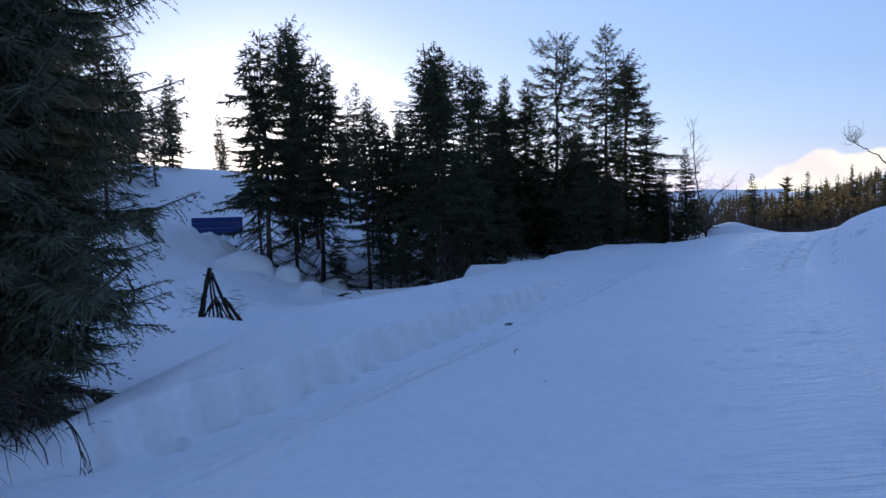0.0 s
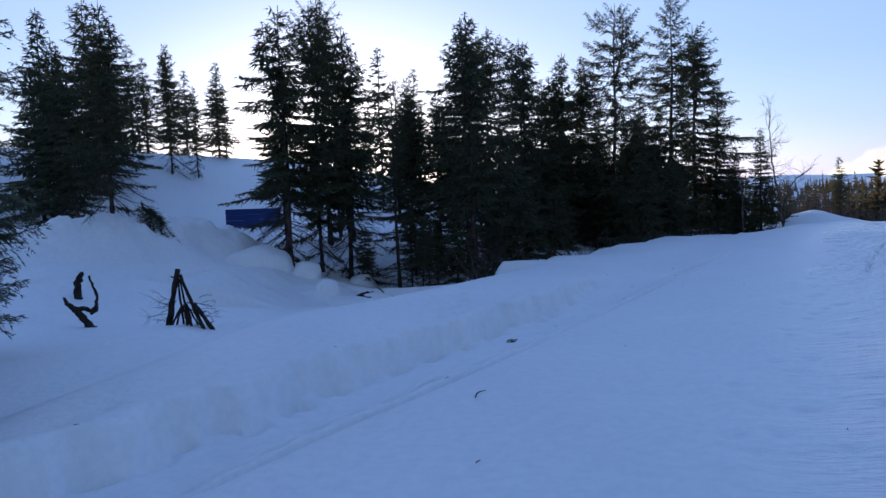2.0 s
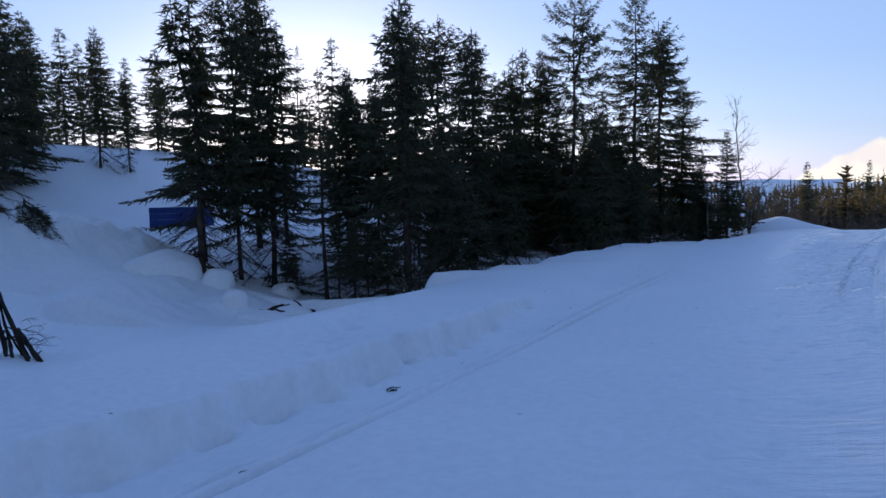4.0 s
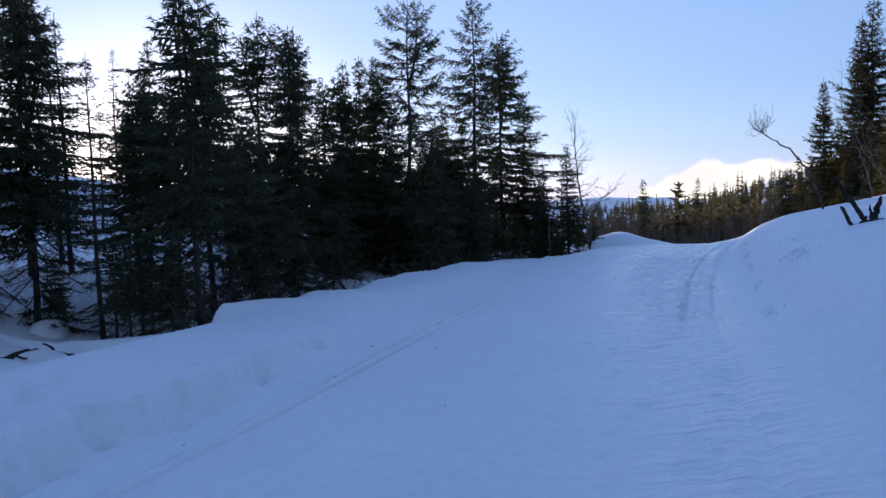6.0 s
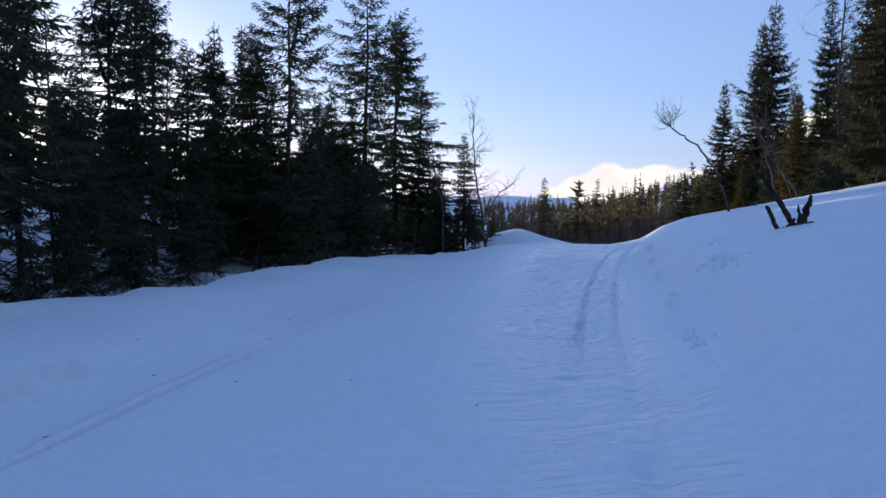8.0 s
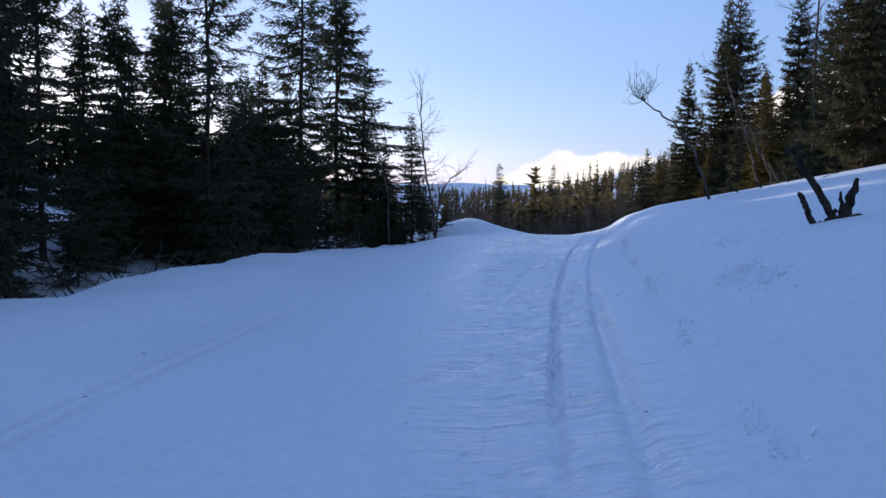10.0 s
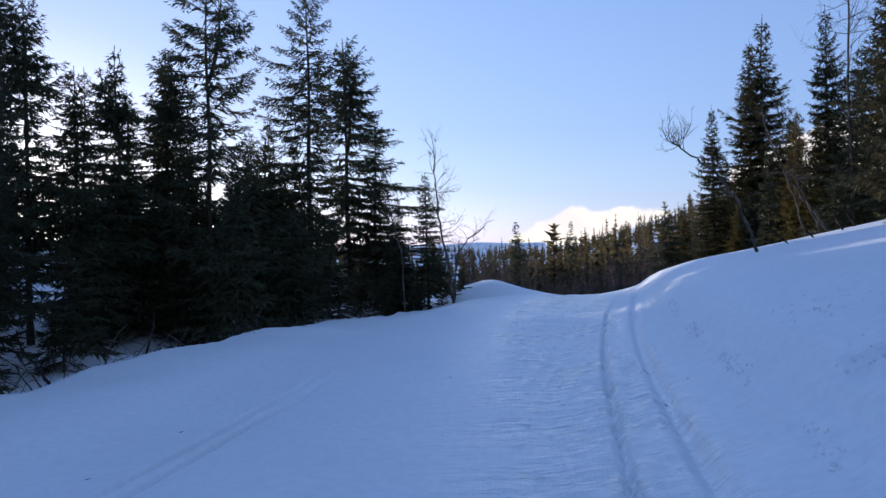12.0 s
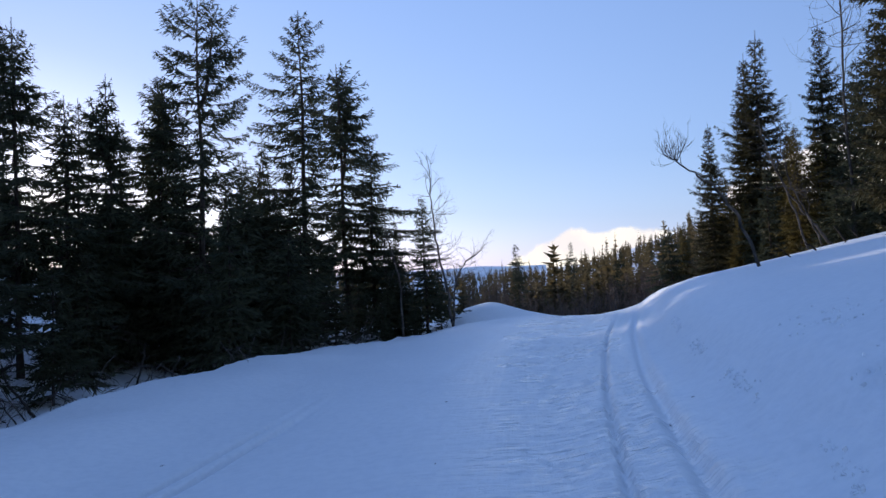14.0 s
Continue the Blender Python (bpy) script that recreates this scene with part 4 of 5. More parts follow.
def stick_tent():
    """Dead branches leaning together, half sunk in the snow."""
    rng = np.random.default_rng(12)
    top = new("stick_pile")
    top.matrix_basis = pose(*on_ground(-7.36, 9.55, -0.02), 0, 0, 6)
    tagged(top, "dark dead branches leaning together like a tent in snow", "branches")

    def stick(x0, z0, x1, z1, r, y0=0.0, y1=0.0, name="branch"):
        n = 9
        q = np.linspace(0, 1, n)
        bow = rng.normal(0, 0.012)
        pts = np.stack([x0 + (x1 - x0) * q + bow * np.sin(q * math.pi) + rng.normal(0, 0.006, n), y0 + (y1 - y0) * q + rng.normal(0, 0.006, n), z0 + (z1 - z0) * q], 1)
        s = Soup()
        s.tube(pts, np.linspace(r, r * 0.75, n) * rng.uniform(0.85, 1.18, n), 8)
        for k in range(2):
            i = int(rng.integers(2, n - 1))
            limb(s, pts[i], (rng.normal(0, 1), rng.normal(0, 1), 0.4), 2.0 * r + 0.02, r * 0.4, rng, 0, 0, 0.2, 0.0, 4)
        part(name, s, DEAD, top, smooth=True)

    stick(-0.44, -0.25, -0.13, 1.06, 0.058, 0.05, 0.0, "pole")
    stick(0.32, -0.15, -0.09, 0.96, 0.042, 0.0, 0.02, "pole")
    stick(-0.12, -0.15, -0.14, 0.86, 0.026, 0.12, 0.02)
    stick(-0.02, -0.15, -0.12, 0.88, 0.024, 0.16, 0.03)
    stick(-0.42, -0.22, -0.10, 0.36, 0.028, -0.12, 0.0)
    stick(0.48, -0.12, 0.13, 0.42, 0.046, -0.02, 0.02)
    stick(0.36, -0.12, 0.10, 0.36, 0.034, -0.10, 0.04)
    stick(-0.22, -0.15, -0.13, 0.30, 0.022, -0.10, 0.0)
    stick(0.02, -0.15, -0.06, 0.40, 0.030, -0.14, 0.0)
    stick(0.14, -0.15, 0.0, 0.34, 0.026, -0.12, 0.02)
    stick(0.22, -0.15, -0.04, 0.46, 0.020, 0.10, 0.0)
    stick(-0.06, 0.28, 0.22, 0.32, 0.018, -0.04, -0.06)
    fine = Soup()
    for k in range(22):
        side = 1.0 if k < 9 else -1.0
        z = rng.uniform(0.10, 0.55)
        x = (0.22 if side > 0 else -0.30) + rng.normal(0, 0.04)
        limb(fine, (x, rng.uniform(-0.15, 0.15), z), (side, rng.normal(0, 0.5), rng.uniform(-0.1, 0.45)), rng.uniform(0.22, 0.48), 0.0055, rng, 1, 3, 0.35, -0.3, 3)
    tagged(part("brush", fine, DEAD, top, "thin bare twigs"), kind="stuff")


stick_tent()


def dead_branch(label, pts, r0, r1, seed, knots=3, name="dead_branch"):
    rng = np.random.default_rng(seed)
    pts = np.array(pts, float)
    top = new(name)
    top.matrix_basis = pose(*pts[0])
    tagged(top, label, "branch")
    rel = pts - pts[0]
    q = np.linspace(0, len(rel) - 1, 4 * len(rel))
    line = np.stack([np.interp(q, np.arange(len(rel)), rel[:, k]) for k in range(3)], 1)
    line[1:-1] += rng.normal(0, r0 * 0.25, (len(line) - 2, 3))
    s = Soup()
    s.tube(line, np.linspace(r0, r1, len(line)) * rng.uniform(0.85, 1.15, len(line)), 7)
    part("stem", s, DEAD, top, smooth=True)
    if knots:
        f = Soup()
        for k in range(knots):
            i = int(rng.integers(2, len(line)))
            limb(f, line[i], rng.normal(0, 1, 3), rng.uniform(3, 7) * r0, r0 * 0.35, rng, 0, 0, 0.3, 0.1, 4)
        tagged(part("side_twig", f, DEAD, top), kind="stuff")
    return top


# crooked dead wood in the clearing beside the stick pile
def crooked_wood():
    """A leaning root end with one bent arm that stands up out of the snow."""
    rng = np.random.default_rng(41)
    top = new("dead_branch")
    top.matrix_basis = pose(*on_ground(-9.36, 9.62, 0.0), 0, 0, 6)
    tagged(top, "crooked dark dead branch standing up out of snow", "branch")

    def piece(name, pts, r0, r1, sides=8):
        s = Soup()
        p = np.array(pts, float)
        q = np.linspace(0, len(p) - 1, 5 * len(p))
        line = np.stack([np.interp(q, np.arange(len(p)), p[:, k]) for k in range(3)], 1)
        line[1:-1] += rng.normal(0, 0.008, (len(line) - 2, 3))
        s.tube(line, np.linspace(r0, r1, len(line)) * rng.uniform(0.8, 1.2, len(line)), sides)
        part(name, s, DEAD, top, smooth=True)

    piece("root", [(0.12, 0, -0.12), (-0.05, 0, 0.10), (-0.22, 0, 0.32), (-0.38, 0, 0.46), (-0.46, 0, 0.58)], 0.095, 0.022)
    piece("arm", [(-0.24, 0, 0.36), (-0.06, 0, 0.36), (0.10, 0, 0.31)], 0.048, 0.034)
    piece("arm", [(0.08, 0, 0.30), (0.17, 0, 0.42), (0.19, 0, 0.58), (0.12, 0, 0.80), (0.06, 0, 0.98)], 0.036, 0.020)
    piece("knot", [(0.06, 0, 0.28), (0.14, 0, 0.32), (0.17, 0, 0.37)], 0.045, 0.03)


crooked_wood()
g = float(lie(-11.2, 12.2))
dead_branch("short weathered dark stump in the snow slope", [(-11.2, 12.2, g - 0.05), (-11.22, 12.2, g + 0.22), (-11.2, 12.2, g + 0.42), (-11.1, 12.22, g + 0.62)], 0.10, 0.055, 42, 0, "stump")
# a log half under snow, and branches in the hollow
g = float(lie(-5.7, 18.6))
dead_branch("fallen dark log half buried in snow", [(-6.6, 18.2, g - 0.02), (-6.1, 18.6, g + 0.14), (-5.7, 18.9, g + 0.12), (-5.2, 19.2, g - 0.05)], 0.12, 0.07, 43, 5, "fallen_log")
for n, (u, v) in enumerate(((17.6, -9.6), (18.4, -9.9), (19.3, -10.0), (16.9, -9.4), (21.6, -9.6), (14.9, -9.0), (24.5, -9.0), (27.0, -8.6))):
    rng = np.random.default_rng(60 + n)
    x, y = to_xy(u, v)
    z = float(lie(x, y))
    a = rng.uniform(0, 3.1)
    dead_branch("broken dead branch leaning in the hollow", [(x, y, z - 0.1), (x + 0.3 * math.cos(a), y + 0.3 * math.sin(a), z + 0.4), (x + 0.7 * math.cos(a), y + 0.7 * math.sin(a), z + 0.9), (x + 0.8 * math.cos(a), y + 1.0 * math.sin(a), z + 1.25)], 0.035, 0.012, 70 + n, 9)


# broken stubs and a thin branch on the bank
for n, (x, y, dx, dz, r) in enumerate(((17.9, 25.6, -0.5, 0.35, 0.022), (18.6, 25.5, -0.35, 0.2, 0.03), (19.6, 25.6, -0.3, 0.4, 0.03), (20.4, 26.0, -0.25, 0.35, 0.028), (19.1, 24.4, 1.3, 0.12, 0.012))):
    z = float(lie(x, y))
    dead_branch("short dark dead branch sticking out of the snow bank", [(x, y, z - 0.1), (x + dx * 0.4, y, z + 0.25 * dz + 0.05 * dx), (x + dx, y + 0.1, z + dz + 0.12 * max(dx, 0.0))], r, r * 0.5, 90 + n, 2)


def low_bough():
    """A drooping spruce bough lying on the snow at the foot of a stem."""
    rng = np.random.default_rng(88)
    x, y = -13.0, 18.6
    top = new("spruce_bough")
    top.matrix_basis = pose(x, y, float(lie(x, y)))
    tagged(top, "drooping dark spruce bough lying on the snow slope", "bough")
    wood, spray = Soup(), Soup()
    for k in range(9):
        a = rng.uniform(-1.2, 0.5)
        out = np.array([math.cos(a), math.sin(a), 0.0])
        s = np.linspace(0, 1, 6)
        reach = rng.uniform(0.7, 1.35)
        line = out * (reach * s)[:, None] + np.array([0, 0, 1.0]) * (0.55 * rng.uniform(0.5, 1.1) * (1 - s) - 0.12 * s)[:, None]
        line[:, 2] += np.array([float(lie(x + p[0], y + p[1])) for p in line]) - float(lie(x, y)) + 0.08
        wood.tube(line, np.linspace(0.02, 0.005, 6), 4, False)
        n = 150
        p = rng.uniform(0.15, 1, n)
        q = np.stack([np.interp(p, s, line[:, j]) for j in range(3)], 1)
        d = out * 0.7 + np.cross(out, (0, 0, 1.0)) * rng.choice([-1, 1], n)[:, None] * 0.7 + rng.normal(0, 0.2, (n, 3)) - np.array([0, 0, 0.2])
        spray.spikes(q + d * (rng.uniform(0, 0.22, n) * (1.1 - p))[:, None], d, rng.uniform(0.08, 0.2, n), np.full(n, 0.014), rng)
    tagged(part("branchwork", wood, BARK, top, "thin dark bare limbs"), kind="stuff")
    tagged(part("needles", spray, NEEDLE, top, "dark green needle sprays"), kind="stuff")


low_bough()


# tangles of bare limbs at the foot of the spruces
for n in range(16):
    rng = np.random.default_rng(300 + n)
    u = 16.6 + 1.5 * n + rng.uniform(-0.4, 0.4)
    v = float(edge_of(u)) - rng.uniform(0.5, 1.5)
    x, y = to_xy(u, v)
    top = new("dead_brush")
    top.matrix_basis = pose(x, y, float(lie(x, y)) - 0.05)
    tagged(top, "tangle of bare grey limbs at the foot of the spruces", "brush", "brush under the spruces")
    s, f = Soup(), Soup()
    for k in range(3):
        a = rng.uniform(0, 6.3)
        limb(s, (rng.uniform(-0.3, 0.3), rng.uniform(-0.3, 0.3), 0.0), (0.7 * math.cos(a), 0.7 * math.sin(a), 1.0), rng.uniform(0.7, 1.6), 0.018, rng, 0, 0, 0.35, 0.0, 5)
    for k in range(10):
        a = rng.uniform(0, 6.3)
        limb(f, (rng.uniform(-0.4, 0.4), rng.uniform(-0.4, 0.4), rng.uniform(0.2, 1.0)), (math.cos(a), math.sin(a), rng.uniform(-0.3, 0.2)), rng.uniform(0.5, 1.0), 0.010, rng, 1, 3, 0.35, -0.5, 3)
    part("stem", s, BIRCH, top, smooth=True)
    tagged(part("twig_crown", f, BIRCH, top, "bare thin twigs"), kind="stuff")


# brushwood hanging over the snow under the big spruce
def low_brush():
    rng = np.random.default_rng(33)
    top = new("brushwood")
    x, y = -5.95, -0.55
    top.matrix_basis = pose(x, y, float(lie(x, y)) + 0.02)
    tagged(top, "bare dark brushwood bending over the snow", "branches")
    s = Soup()
    for k in range(24):
        a = rng.uniform(-1.2, 0.9)
        limb(s, (rng.uniform(-0.5, 0.1), rng.uniform(-0.5, 0.5), rng.uniform(0.15, 0.5)), (math.cos(a), math.sin(a), rng.uniform(-0.25, 0.25)), rng.uniform(0.5, 0.95), 0.016, rng, 2, 3, 0.3, -0.45, 4)
    tagged(part("twig_crown", s, DEAD, top), kind="stuff")


low_brush()


# a blue board fence at the foot of the hill
def blue_board():
    top = new("board_fence")
    top.matrix_basis = pose(-15.16, 30.25, 0.12, 0, 0, 64)
    tagged(top, "low blue painted board fence half sunk in snow", "fence")
    for k in range(4):
        bm = bmesh.new()
        bmesh.ops.create_cube(bm, size=1.0)
        bmesh.ops.scale(bm, vec=(3.6, 0.03, 0.272), verts=bm.verts)
        bmesh.ops.bevel(bm, geom=bm.edges, offset=0.006, segments=1, affect="EDGES")
        me = bpy.data.meshes.new("board")
        bm.to_mesh(me)
        bm.free()
        me.materials.append(BLUE)
        b = new("board", me)
        b.parent = top
        b.matrix_basis = pose(1.8, 0, 0.70 - 0.275 * k, 0, 1.0, 0)
    for k in (0.1, 1.8, 3.5):
        s = Soup()
        s.tube([(k, 0.06, -0.9), (k, 0.06, 0.2), (k, 0.06, 0.80)], (0.04, 0.04, 0.04), 6)
        part("post", s, BLUE, top)


blue_board()


def snow_mound(u, v, rx, ry, rz, seed):
    """A rounded lump of old snow, partly sunk."""
    x, y = to_xy(u, v)
    bm = bmesh.new()
    bmesh.ops.create_icosphere(bm, subdivisions=4, radius=1.0)
    for p in bm.verts:
        k = 1 + 0.16 * noise.noise(p.co * 1.4 + Vector((seed * 3.1, 0, 0))) + 0.05 * noise.noise(p.co * 4.0 + Vector((seed, 5, 0)))
        p.co = Vector((p.co.x * rx * k, p.co.y * ry * k, p.co.z * rz * 1.3 * k))
    for f in bm.faces:
        f.smooth = True
    me = bpy.data.meshes.new("snow_mound")
    bm.to_mesh(me)
    bm.free()
    me.materials.append(SNOW)
    ob = new("snow_mound", me)
    ob.matrix_basis = pose(x, y, float(lie(x, y)) - 0.2 * rz, 0, 0, seed * 40)
    tagged(ob, "rounded lump of old snow below the spruces", "snow", "snow mounds")


for n, (u, v, rx, ry, rz) in enumerate(((14.7, -16.5, 1.15, 0.9, 0.55), (15.6, -15.3, 0.55, 0.5, 0.40), (14.3, -13.5, 0.42, 0.4, 0.34), (13.9, -12.3, 0.95, 0.6, 0.22),
                                       (15.2, -12.4, 0.6, 0.4, 0.2), (18.0, -14.8, 0.6, 0.5, 0.3), (20.0, -15.4, 0.7, 0.5, 0.35))):
    snow_mound(u, v, rx, ry, rz, n + 1)


def snow_bank():
    """A heap of cleared snow with a broken, lumpy face below the hill."""
    nu, nv = 150, 84
    verts, faces = [], []
    for i in range(nu + 1):
        u = 6.2 + 12.0 * i / nu
        for k in range(nv + 1):
            v = -15.9 - 6.6 * k / nv
            x, y = to_xy(u, v)
            p = Vector((u, v, 0.0))
            on = float(heaped(u, v) * (1 - heaped(u, v) * 0.35) * smooth01(6.4, 8.2, u) * (1 - smooth01(15.6, 17.4, u)))
            block = noise.cell(p * 1.6 + Vector((0.4 * noise.noise(p * 1.7), 0.4 * noise.noise(p * 1.9), 0.0)))
            lump = 0.5 * noise.noise(p * 0.9 + Vector((3, 0, 0))) + 0.42 * noise.noise(p * 2.1 + Vector((7, 0, 0))) + 0.20 * noise.noise(p * 4.4) + 0.07 * block
            edge = float(smooth01(0.0, 0.4, -15.9 - v) * smooth01(0.0, 0.5, v + 22.5) * smooth01(6.2, 7.0, u) * (1 - smooth01(17.4, 18.2, u)))
            verts.append((x, y, float(lie(x, y)) - 0.14 + 0.20 * edge + on * (0.12 + 0.75 * lump)))
    w = nv + 1
    for i in range(nu):
        for k in range(nv):
            faces.append((i * w + k, i * w + k + 1, (i + 1) * w + k + 1, (i + 1) * w + k))
    soup = Soup()
    soup.add(verts, faces)
    tagged(new("snow_bank", soup.mesh("snow_bank", SNOW, True)), "lumpy heap of cleared snow in front of the blue fence", "snow")


snow_bank()


def snow_crumbs():
    """Broken crust along the toe of the bank and in the scuffed patches."""
    rng = np.random.default_rng(19)
    s = Soup()
    for k in range(760):
        if k < 520:
            u = rng.uniform(12.5, 27)
            v = float(bend(u)) + 1.80 + 0.04 * (u - 15.7) + rng.normal(0, 0.04)
            if math.sin(u * 2.1) + 0.5 * math.sin(u * 5.3) < 0.0:
                continue
        elif k < 700:
            u, v = rng.normal(*((16.4, 0.22) if k % 2 else (15.65, 0.2))), rng.normal(2.70, 0.10)
        else:
            u, v = rng.normal(18.6, 0.5), rng.normal(3.2, 0.2)
        x, y = to_xy(u, v)
        r = rng.uniform(0.008, 0.024)
        z = float(ground_z(np.array(x), np.array(y)))
        p = rng.normal(0, 1, (6, 3)) * 0.25 + np.array([(1, 0, 0), (-1, 0, 0), (0, 1, 0), (0, -1, 0), (0, 0, 1), (0, 0, -1)])
        s.add(p * r + np.array([x, y, z + r * 0.1]), [(0, 2, 4), (2, 1, 4), (1, 3, 4), (3, 0, 4), (2, 0, 5), (1, 2, 5), (3, 1, 5), (0, 3, 5)])
    tagged(new("snow_crumbs", s.mesh("snow_crumbs", ICE)), "broken crumbs of snow crust on the bank", "snow", kind="stuff")


snow_crumbs()


# ---------------------------------------------------------------- litter on the snow
LITTER_NEAR = ((-1.32, 7.67, 0.22, 10), (-1.96, 4.37, 0.16, 40), (-1.55, 3.44, 0.36, 75), (-1.43, 1.37, 0.16, 70), (0.80, 11.29, 0.16, 50), (2.56, 15.37, 0.12, 20), (6.46, 12.37, 0.07, 0), (4.16, 10.69, 0.10, 30), (9.00, 17.06, 0.10, 10), (8.45, 16.65, 0.22, 80), (7.24, 20.33, 0.12, 40), (6.15, 16.97, 0.12, 70), (-4.66, 1.93, 0.10, 20))
LITTER_FAR = ((1.04, 1.66, 0.10, 60), (-0.6, 9.4, 0.10, 30), (3.3, 12.1, 0.08, 15), (2.2, 12.6, 0.14, 55), (1.3, 13.6, 0.18, 35), (0.9, 15.2, 0.16, 60), (2.9, 17.3, 0.12, 20), (5.0, 13.2, 0.08, 90), (0.1, 5.6, 0.07, 0), (1.9, 8.9, 0.07, 44), (3.6, 19.0, 0.14, 50), (-3.4, 5.2, 0.08, 12), (4.6, 15.6, 0.07, 80))
for n, (x, y, size, turn) in enumerate(LITTER_NEAR + LITTER_FAR):
    rng = np.random.default_rng(200 + n)
    s = Soup()
    size *= 1.0 if n in (0, 2) else 0.55
    k = np.linspace(-0.5, 0.5, 6)
    pts = np.stack([k * size * 0.8, 0.05 * size * np.sin(k * 5 + n), 0.006 + 0.04 * size * np.cos(k * 3)], 1)
    s.tube(pts, (0.002 + 0.008 * size) * np.array([1.0, 1.3, 1.2, 1.0, 0.8, 0.3]), 5)
    if n == 0:
        for q in range(6):
            s.tube([(rng.uniform(-0.1, 0.1), 0, 0.02), (rng.uniform(-0.08, 0.08), rng.uniform(-0.08, 0.08), 0.04), (rng.uniform(-0.1, 0.1), rng.uniform(-0.1, 0.1), 0.05)], (0.006, 0.005, 0.003), 4)
    t = new("twig", s.mesh("twig", LITTER))
    t.matrix_basis = pose(*on_ground(x, y, 0.0), 0, 0, turn)
    tagged(t, "small broken dark twig lying on the snow", "twig", "twigs on the snow")


# ---------------------------------------------------------------- far woods
def far_conifer(rng, ragged, power, open_top):
    """Blades of one far conifer of height 1: foot, direction, length and width of each."""
    levels = 17
    feet, ways, longs, wides = [], [], [], []
    for k in range(levels):
        q = 0.05 + 0.93 * (k / levels) ** 0.92
        lot = rng.uniform(1 - ragged, 1.0)
        for j in range(6 if q < 0.5 else 5 if q < 0.8 else 3):
            a = rng.uniform(0, 6.3)
            reach = (0.26 * (1 - q) ** power if not open_top else 0.15 * math.sin(math.pi * min(1.0, max(0.02, (q - 0.3) / 0.74))) + 0.02) * lot * rng.uniform(0.5, 1.25) + 0.010
            feet.append((0.0, 0.0, q + rng.uniform(-0.03, 0.03)))
            ways.append((math.cos(a), math.sin(a), rng.uniform(-0.55, 0.1) + 0.7 * q))
            longs.append(reach)
            wides.append(0.17 * reach + 0.009)
    feet += [(0.0, 0.0, -0.05), (0.0, 0.0, -0.05), (0.0, 0.0, 0.5)]
    ways += [(0.0, 0.0, 1.0)] * 3
    longs += [1.0, 0.98, 0.52]
    wides += [0.012, 0.012, 0.010]
    return np.array(feet), np.array(ways), np.array(longs), np.array(wides)


def far_wood():
    """The wooded rise beyond the crest: conifers of all ages, joined by leafless birches at its foot."""
    rng = np.random.default_rng(91)
    kinds = [far_conifer(rng, rag, power, False) for rag, power in ((0.3, 0.8), (0.5, 0.7), (0.6, 1.0), (0.4, 0.6), (0.5, 0.9))] + [far_conifer(rng, 0.5, 1.0, True) for _ in range(2)]
    s = Soup()
    for n in range(3000):
        u = 70 + 170 * rng.random() ** 1.5
        q = rng.uniform(-0.26, 0.46)
        v = q * u
        x, y = to_xy(u, v)
        if q < -0.02 and rng.random() < 0.3:
            continue
        z = float(lie(x, y))
        tall = (1.4 + 3.1 * rng.random() ** 1.2 + 4.2 * rng.random() ** 12) * (0.85 + 0.15 * math.sin(x * 0.3) * math.sin(y * 0.23))
        tall *= 0.85 + 0.35 * float(smooth01(-0.08, 0.20, q))
        f, w, l, b = kinds[int(rng.integers(5 if rng.random() < 0.9 else 7))]
        wide = rng.uniform(0.8, 1.35)
        a = rng.uniform(0, 6.3)
        spin = np.array([[math.cos(a), -math.sin(a), 0], [math.sin(a), math.cos(a), 0], [0, 0, 1.0]])
        s.spikes(np.array([x, y, z]) + f * tall, w @ spin.T, l * tall * np.where(w[:, 2] > 0.99, 1.0, wide), b * tall * wide, rng)
    tagged(new("far_wood", s.mesh("far_wood", NEEDLE_FAR_LIT)), "far spruce wood with low sun and haze in its brownish colour", "wood", kind="stuff")
    thick, stems = Soup(), Soup()
    for n in range(1150):
        u = 59 + 28 * rng.random() ** 1.2
        v = rng.uniform(-0.06, 0.36) * u
        x, y = to_xy(u, v)
        z = float(lie(x, y))
        tall = rng.uniform(1.5, 4.2) * (0.62 + 0.38 * math.sin(x * 0.55) * math.sin(y * 0.4 + 1.0))
        stems.spikes([(x, y, z - 0.1)], rng.normal(0, 0.08, (1, 3)) + np.array([0, 0, 1.0]), [tall], [0.026], rng)
        m = 26
        f = rng.uniform(0.12, 1.0, m) ** 0.8
        a = rng.uniform(0, 6.3, m)
        d = np.stack([0.6 * np.cos(a), 0.6 * np.sin(a), rng.uniform(0.4, 1.2, m)], 1)
        thick.spikes(np.stack([x + 0 * f, y + 0 * f, z + f * tall * 0.9], 1), d, tall * rng.uniform(0.12, 0.42, m) * (1.15 - 0.7 * f), np.full(m, 0.017), rng)
    tagged(new("birch_stems", stems.mesh("birch_stems", BIRCH)), "thin pale birch stems below the wood", "brush", kind="stuff")
    tagged(new("thicket", thick.mesh("thicket", BRUSH)), "reddish brown leafless thicket below the wood", "brush", kind="stuff")


far_wood()
for x, y, h, wide in ((37.0, 92.0, 7.6, 0.9), (45.5, 83.0, 6.0, 0.9), (23.3, 57.5, 4.3, 0.95), (34.0, 84.0, 5.0, 0.9), (33.6, 61.9, 3.6, 1.1), (47.6, 99.4, 7.6, 0.7), (49.7, 77.0, 7.2, 0.7), (52.0, 81.0, 6.4, 0.7)):
    put(BACK, x, y, h, x * 20, wide * 1.2)


for kind, m in FIRST.items():
    kind.matrix_basis = m


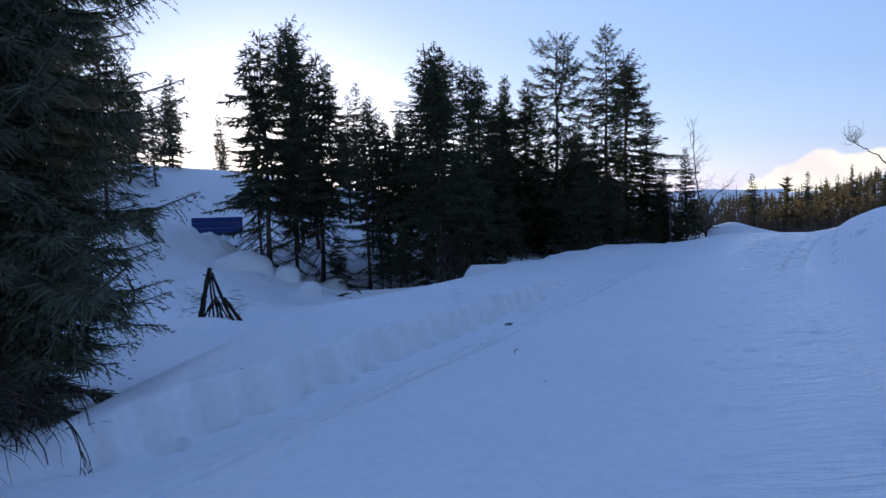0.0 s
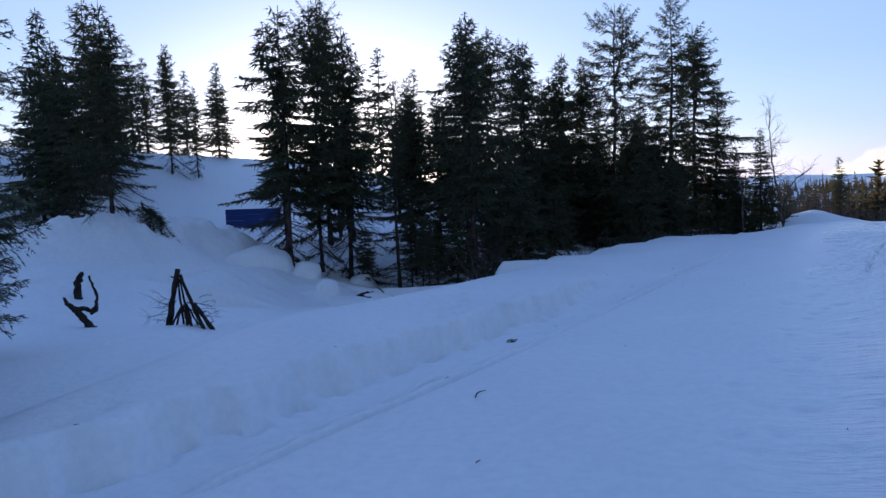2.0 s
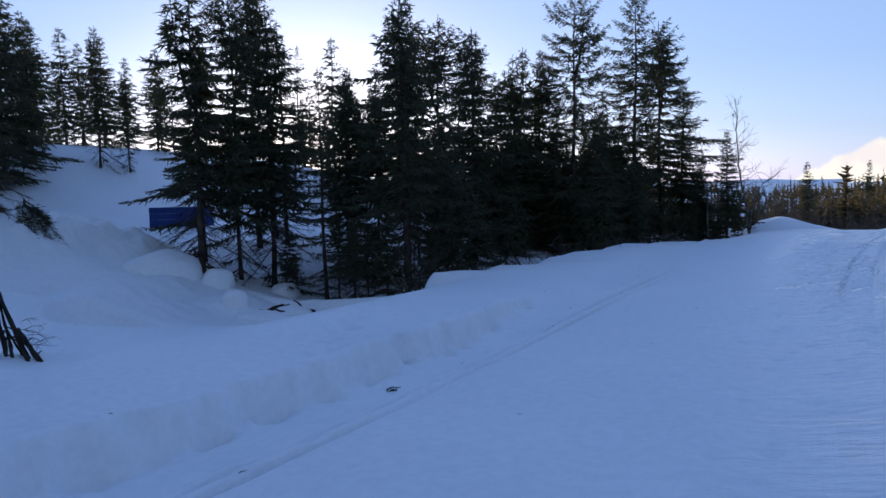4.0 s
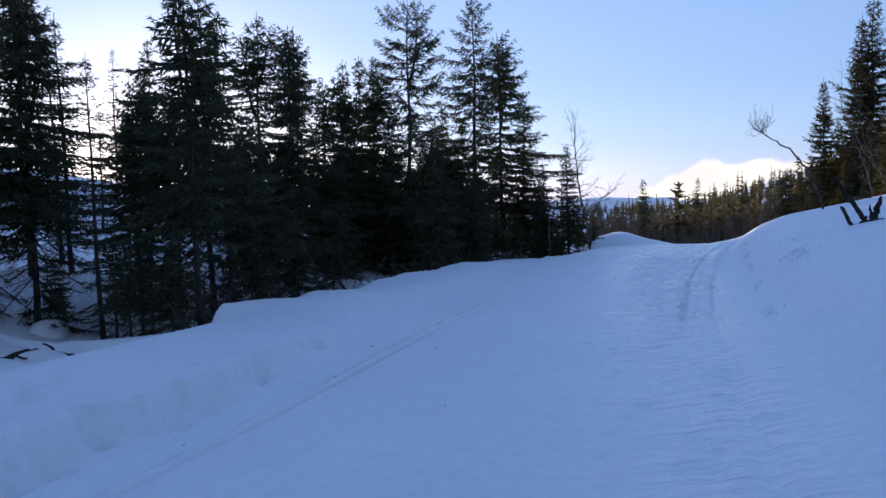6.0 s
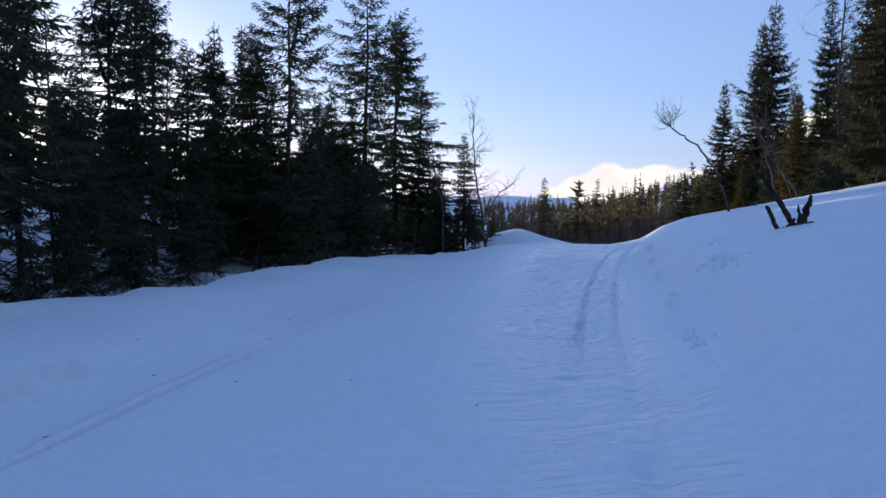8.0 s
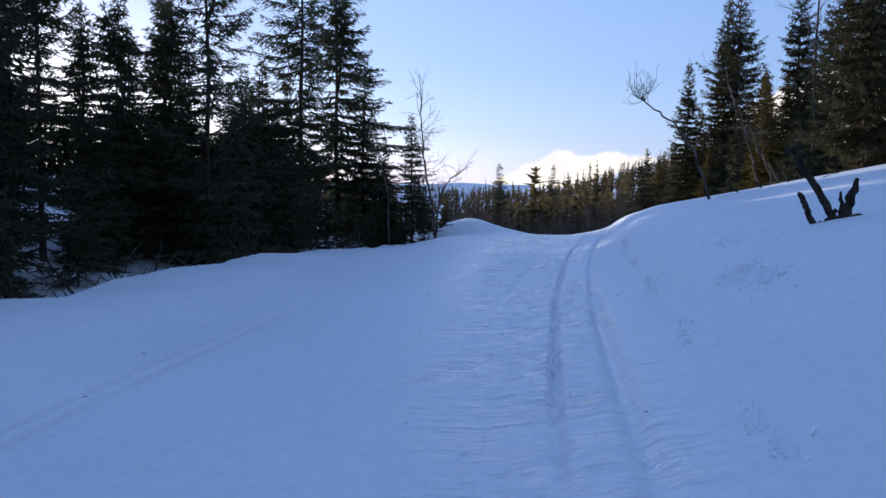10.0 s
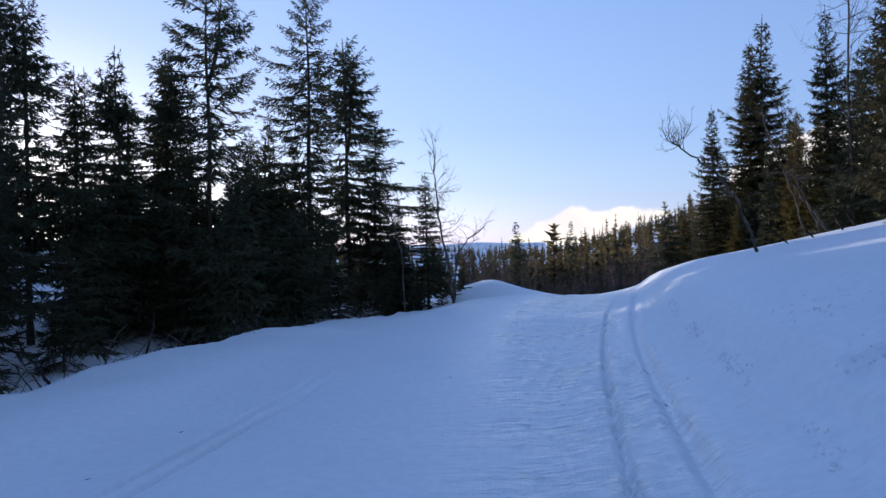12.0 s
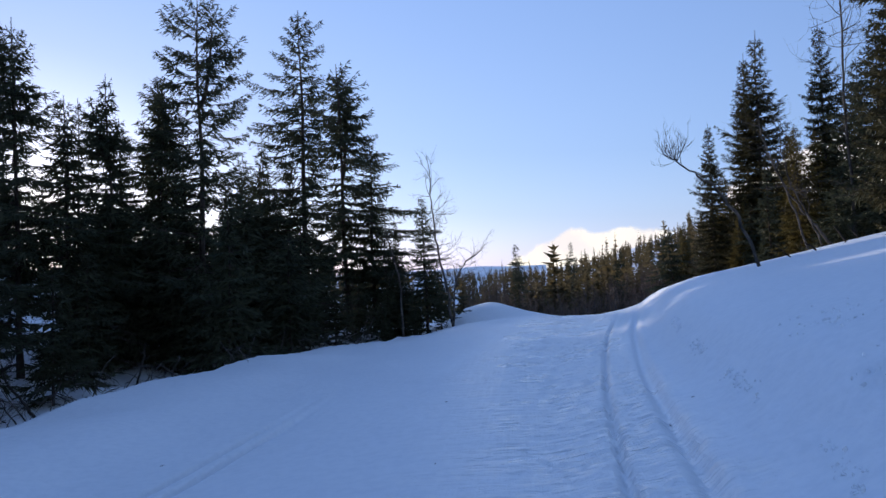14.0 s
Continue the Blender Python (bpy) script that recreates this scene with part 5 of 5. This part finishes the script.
# ---------------------------------------------------------------- distance and sky
def far_hill():
    n = 60
    verts, faces = [], []
    for k in range(n + 1):
        q = k / n
        a = radians(8 + 16 * q)
        top = 7 * math.exp(-((q - 0.66) / 0.12) ** 2) - 2 + math.sin(q * 9)
        for row, d in enumerate((1900, 2000, 2150, 2400)):
            verts.append((d * math.sin(a), d * math.cos(a), (-15, -2, max(top * 0.6, -2), max(top, 0))[row]))
    for k in range(n):
        for r in range(3):
            i = 4 * k + r
            faces.append((i, i + 4, i + 5, i + 1))
    s = Soup()
    s.add(verts, faces)
    tagged(new("far_hill", s.mesh("far_hill", SNOW, True)), "low snowy hill far behind the wood", "hill", kind="structure")


far_hill()


def cloud_material():
    m = bpy.data.materials.new("cloud")
    m.use_nodes = True
    n, l = m.node_tree.nodes, m.node_tree.links
    n.remove(n["Principled BSDF"])
    co = n.new("ShaderNodeTexCoord").outputs["Object"]
    sep = n.new("ShaderNodeSeparateXYZ")
    l.new(co, sep.inputs[0])
    puff = noise_node(n, l, 0.012, 7.0, 0.6, co)
    soft = noise_node(n, l, 0.004, 3.0, 0.5, co)
    outline = ramp_node(n, l, sep.outputs["X"], ((0.0, (0, 0, 0)), (1.0, (0, 0, 0))))
    span = n.new("ShaderNodeMapRange")
    span.inputs["From Min"].default_value, span.inputs["From Max"].default_value = -400.0, 400.0
    l.new(sep.outputs["X"], span.inputs["Value"])
    l.new(span.outputs["Result"], outline.inputs["Fac"])
    els = outline.color_ramp.elements
    els[0].position, els[1].position = 0.02, 0.98
    for pos, val in ((0.10, 0.22), (0.24, 0.55), (0.36, 0.90), (0.46, 0.76), (0.60, 0.84), (0.74, 0.76), (0.90, 0.66)):
        e = els.new(pos)
        e.color = (val, val, val, 1)
    high = n.new("ShaderNodeMath")
    high.operation = "MULTIPLY_ADD"
    high.inputs[1].default_value, high.inputs[2].default_value = 150.0, -40.0
    l.new(outline.outputs["Color"], high.inputs[0])
    rag = n.new("ShaderNodeMath")
    rag.operation = "MULTIPLY_ADD"
    rag.inputs[1].default_value = 70.0
    l.new(puff.outputs["Fac"], rag.inputs[0])
    l.new(high.outputs[0], rag.inputs[2])
    gap = n.new("ShaderNodeMath")
    gap.operation = "SUBTRACT"
    l.new(rag.outputs[0], gap.inputs[0])
    l.new(sep.outputs["Z"], gap.inputs[1])
    mask = n.new("ShaderNodeMapRange")
    mask.interpolation_type = "SMOOTHSTEP"
    mask.inputs["From Min"].default_value, mask.inputs["From Max"].default_value = 0.0, 22.0
    l.new(gap.outputs[0], mask.inputs["Value"])
    tone = ramp_node(n, l, soft.outputs["Fac"], ((0.40, (0.84, 0.78, 0.78)), (0.52, (1.0, 0.94, 0.82))))
    em = n.new("ShaderNodeEmission")
    em.inputs["Strength"].default_value = 1.15
    l.new(tone.outputs["Color"], em.inputs["Color"])
    clear = n.new("ShaderNodeBsdfTransparent")
    mix = n.new("ShaderNodeMixShader")
    l.new(mask.outputs["Result"], mix.inputs["Fac"])
    l.new(clear.outputs[0], mix.inputs[1])
    l.new(em.outputs[0], mix.inputs[2])
    l.new(mix.outputs[0], n["Material Output"].inputs["Surface"])
    return m


def cloud(az, lift, label):
    """A bank of cloud standing at the end of the view."""
    d, a = 2600.0, radians(az)
    s = Soup()
    s.add([(-420, 0, -60 - lift), (420, 0, -60 - lift), (420, 0, 190), (-420, 0, 190)], [(0, 1, 2, 3)])
    c = new("cloud_bank", s.mesh("cloud_bank", CLOUD))
    c.matrix_basis = pose(4 + d * math.sin(a), 10 + d * math.cos(a), 1.0 + lift, 0, 0, -az)
    tagged(c, label, "cloud", kind="structure")


CLOUD = cloud_material()
cloud(28.5, 0.0, "low cream and pink cloud bank over the wood")
cloud(46.5, 245.0, "pinkish cloud behind the spruces on the bank")


def low_sun():
    """The sun's disc, low behind the stems; light passes it freely."""
    m = bpy.data.materials.new("sun_glow")
    m.use_nodes = True
    n, l = m.node_tree.nodes, m.node_tree.links
    n.remove(n["Principled BSDF"])
    em = n.new("ShaderNodeEmission")
    em.inputs["Color"].default_value, em.inputs["Strength"].default_value = (1.0, 0.78, 0.42, 1.0), 220.0
    mix = n.new("ShaderNodeAddShader")
    l.new(em.outputs[0], mix.inputs[0])
    l.new(n.new("ShaderNodeBsdfTransparent").outputs[0], mix.inputs[1])
    l.new(mix.outputs[0], n["Material Output"].inputs["Surface"])
    s = Soup()
    ring = [(20 * math.cos(k * math.pi / 16), 20 * math.sin(k * math.pi / 16), 0.0) for k in range(32)]
    s.add(ring, [tuple(range(32))])
    d = new("sun_disc", s.mesh("sun_disc", m))
    d.matrix_basis = look(sun_way * 2700, (0, 0, 0))
    tagged(d, "small bright yellow evening sun behind the spruces", "sun", kind="structure")


low_sun()
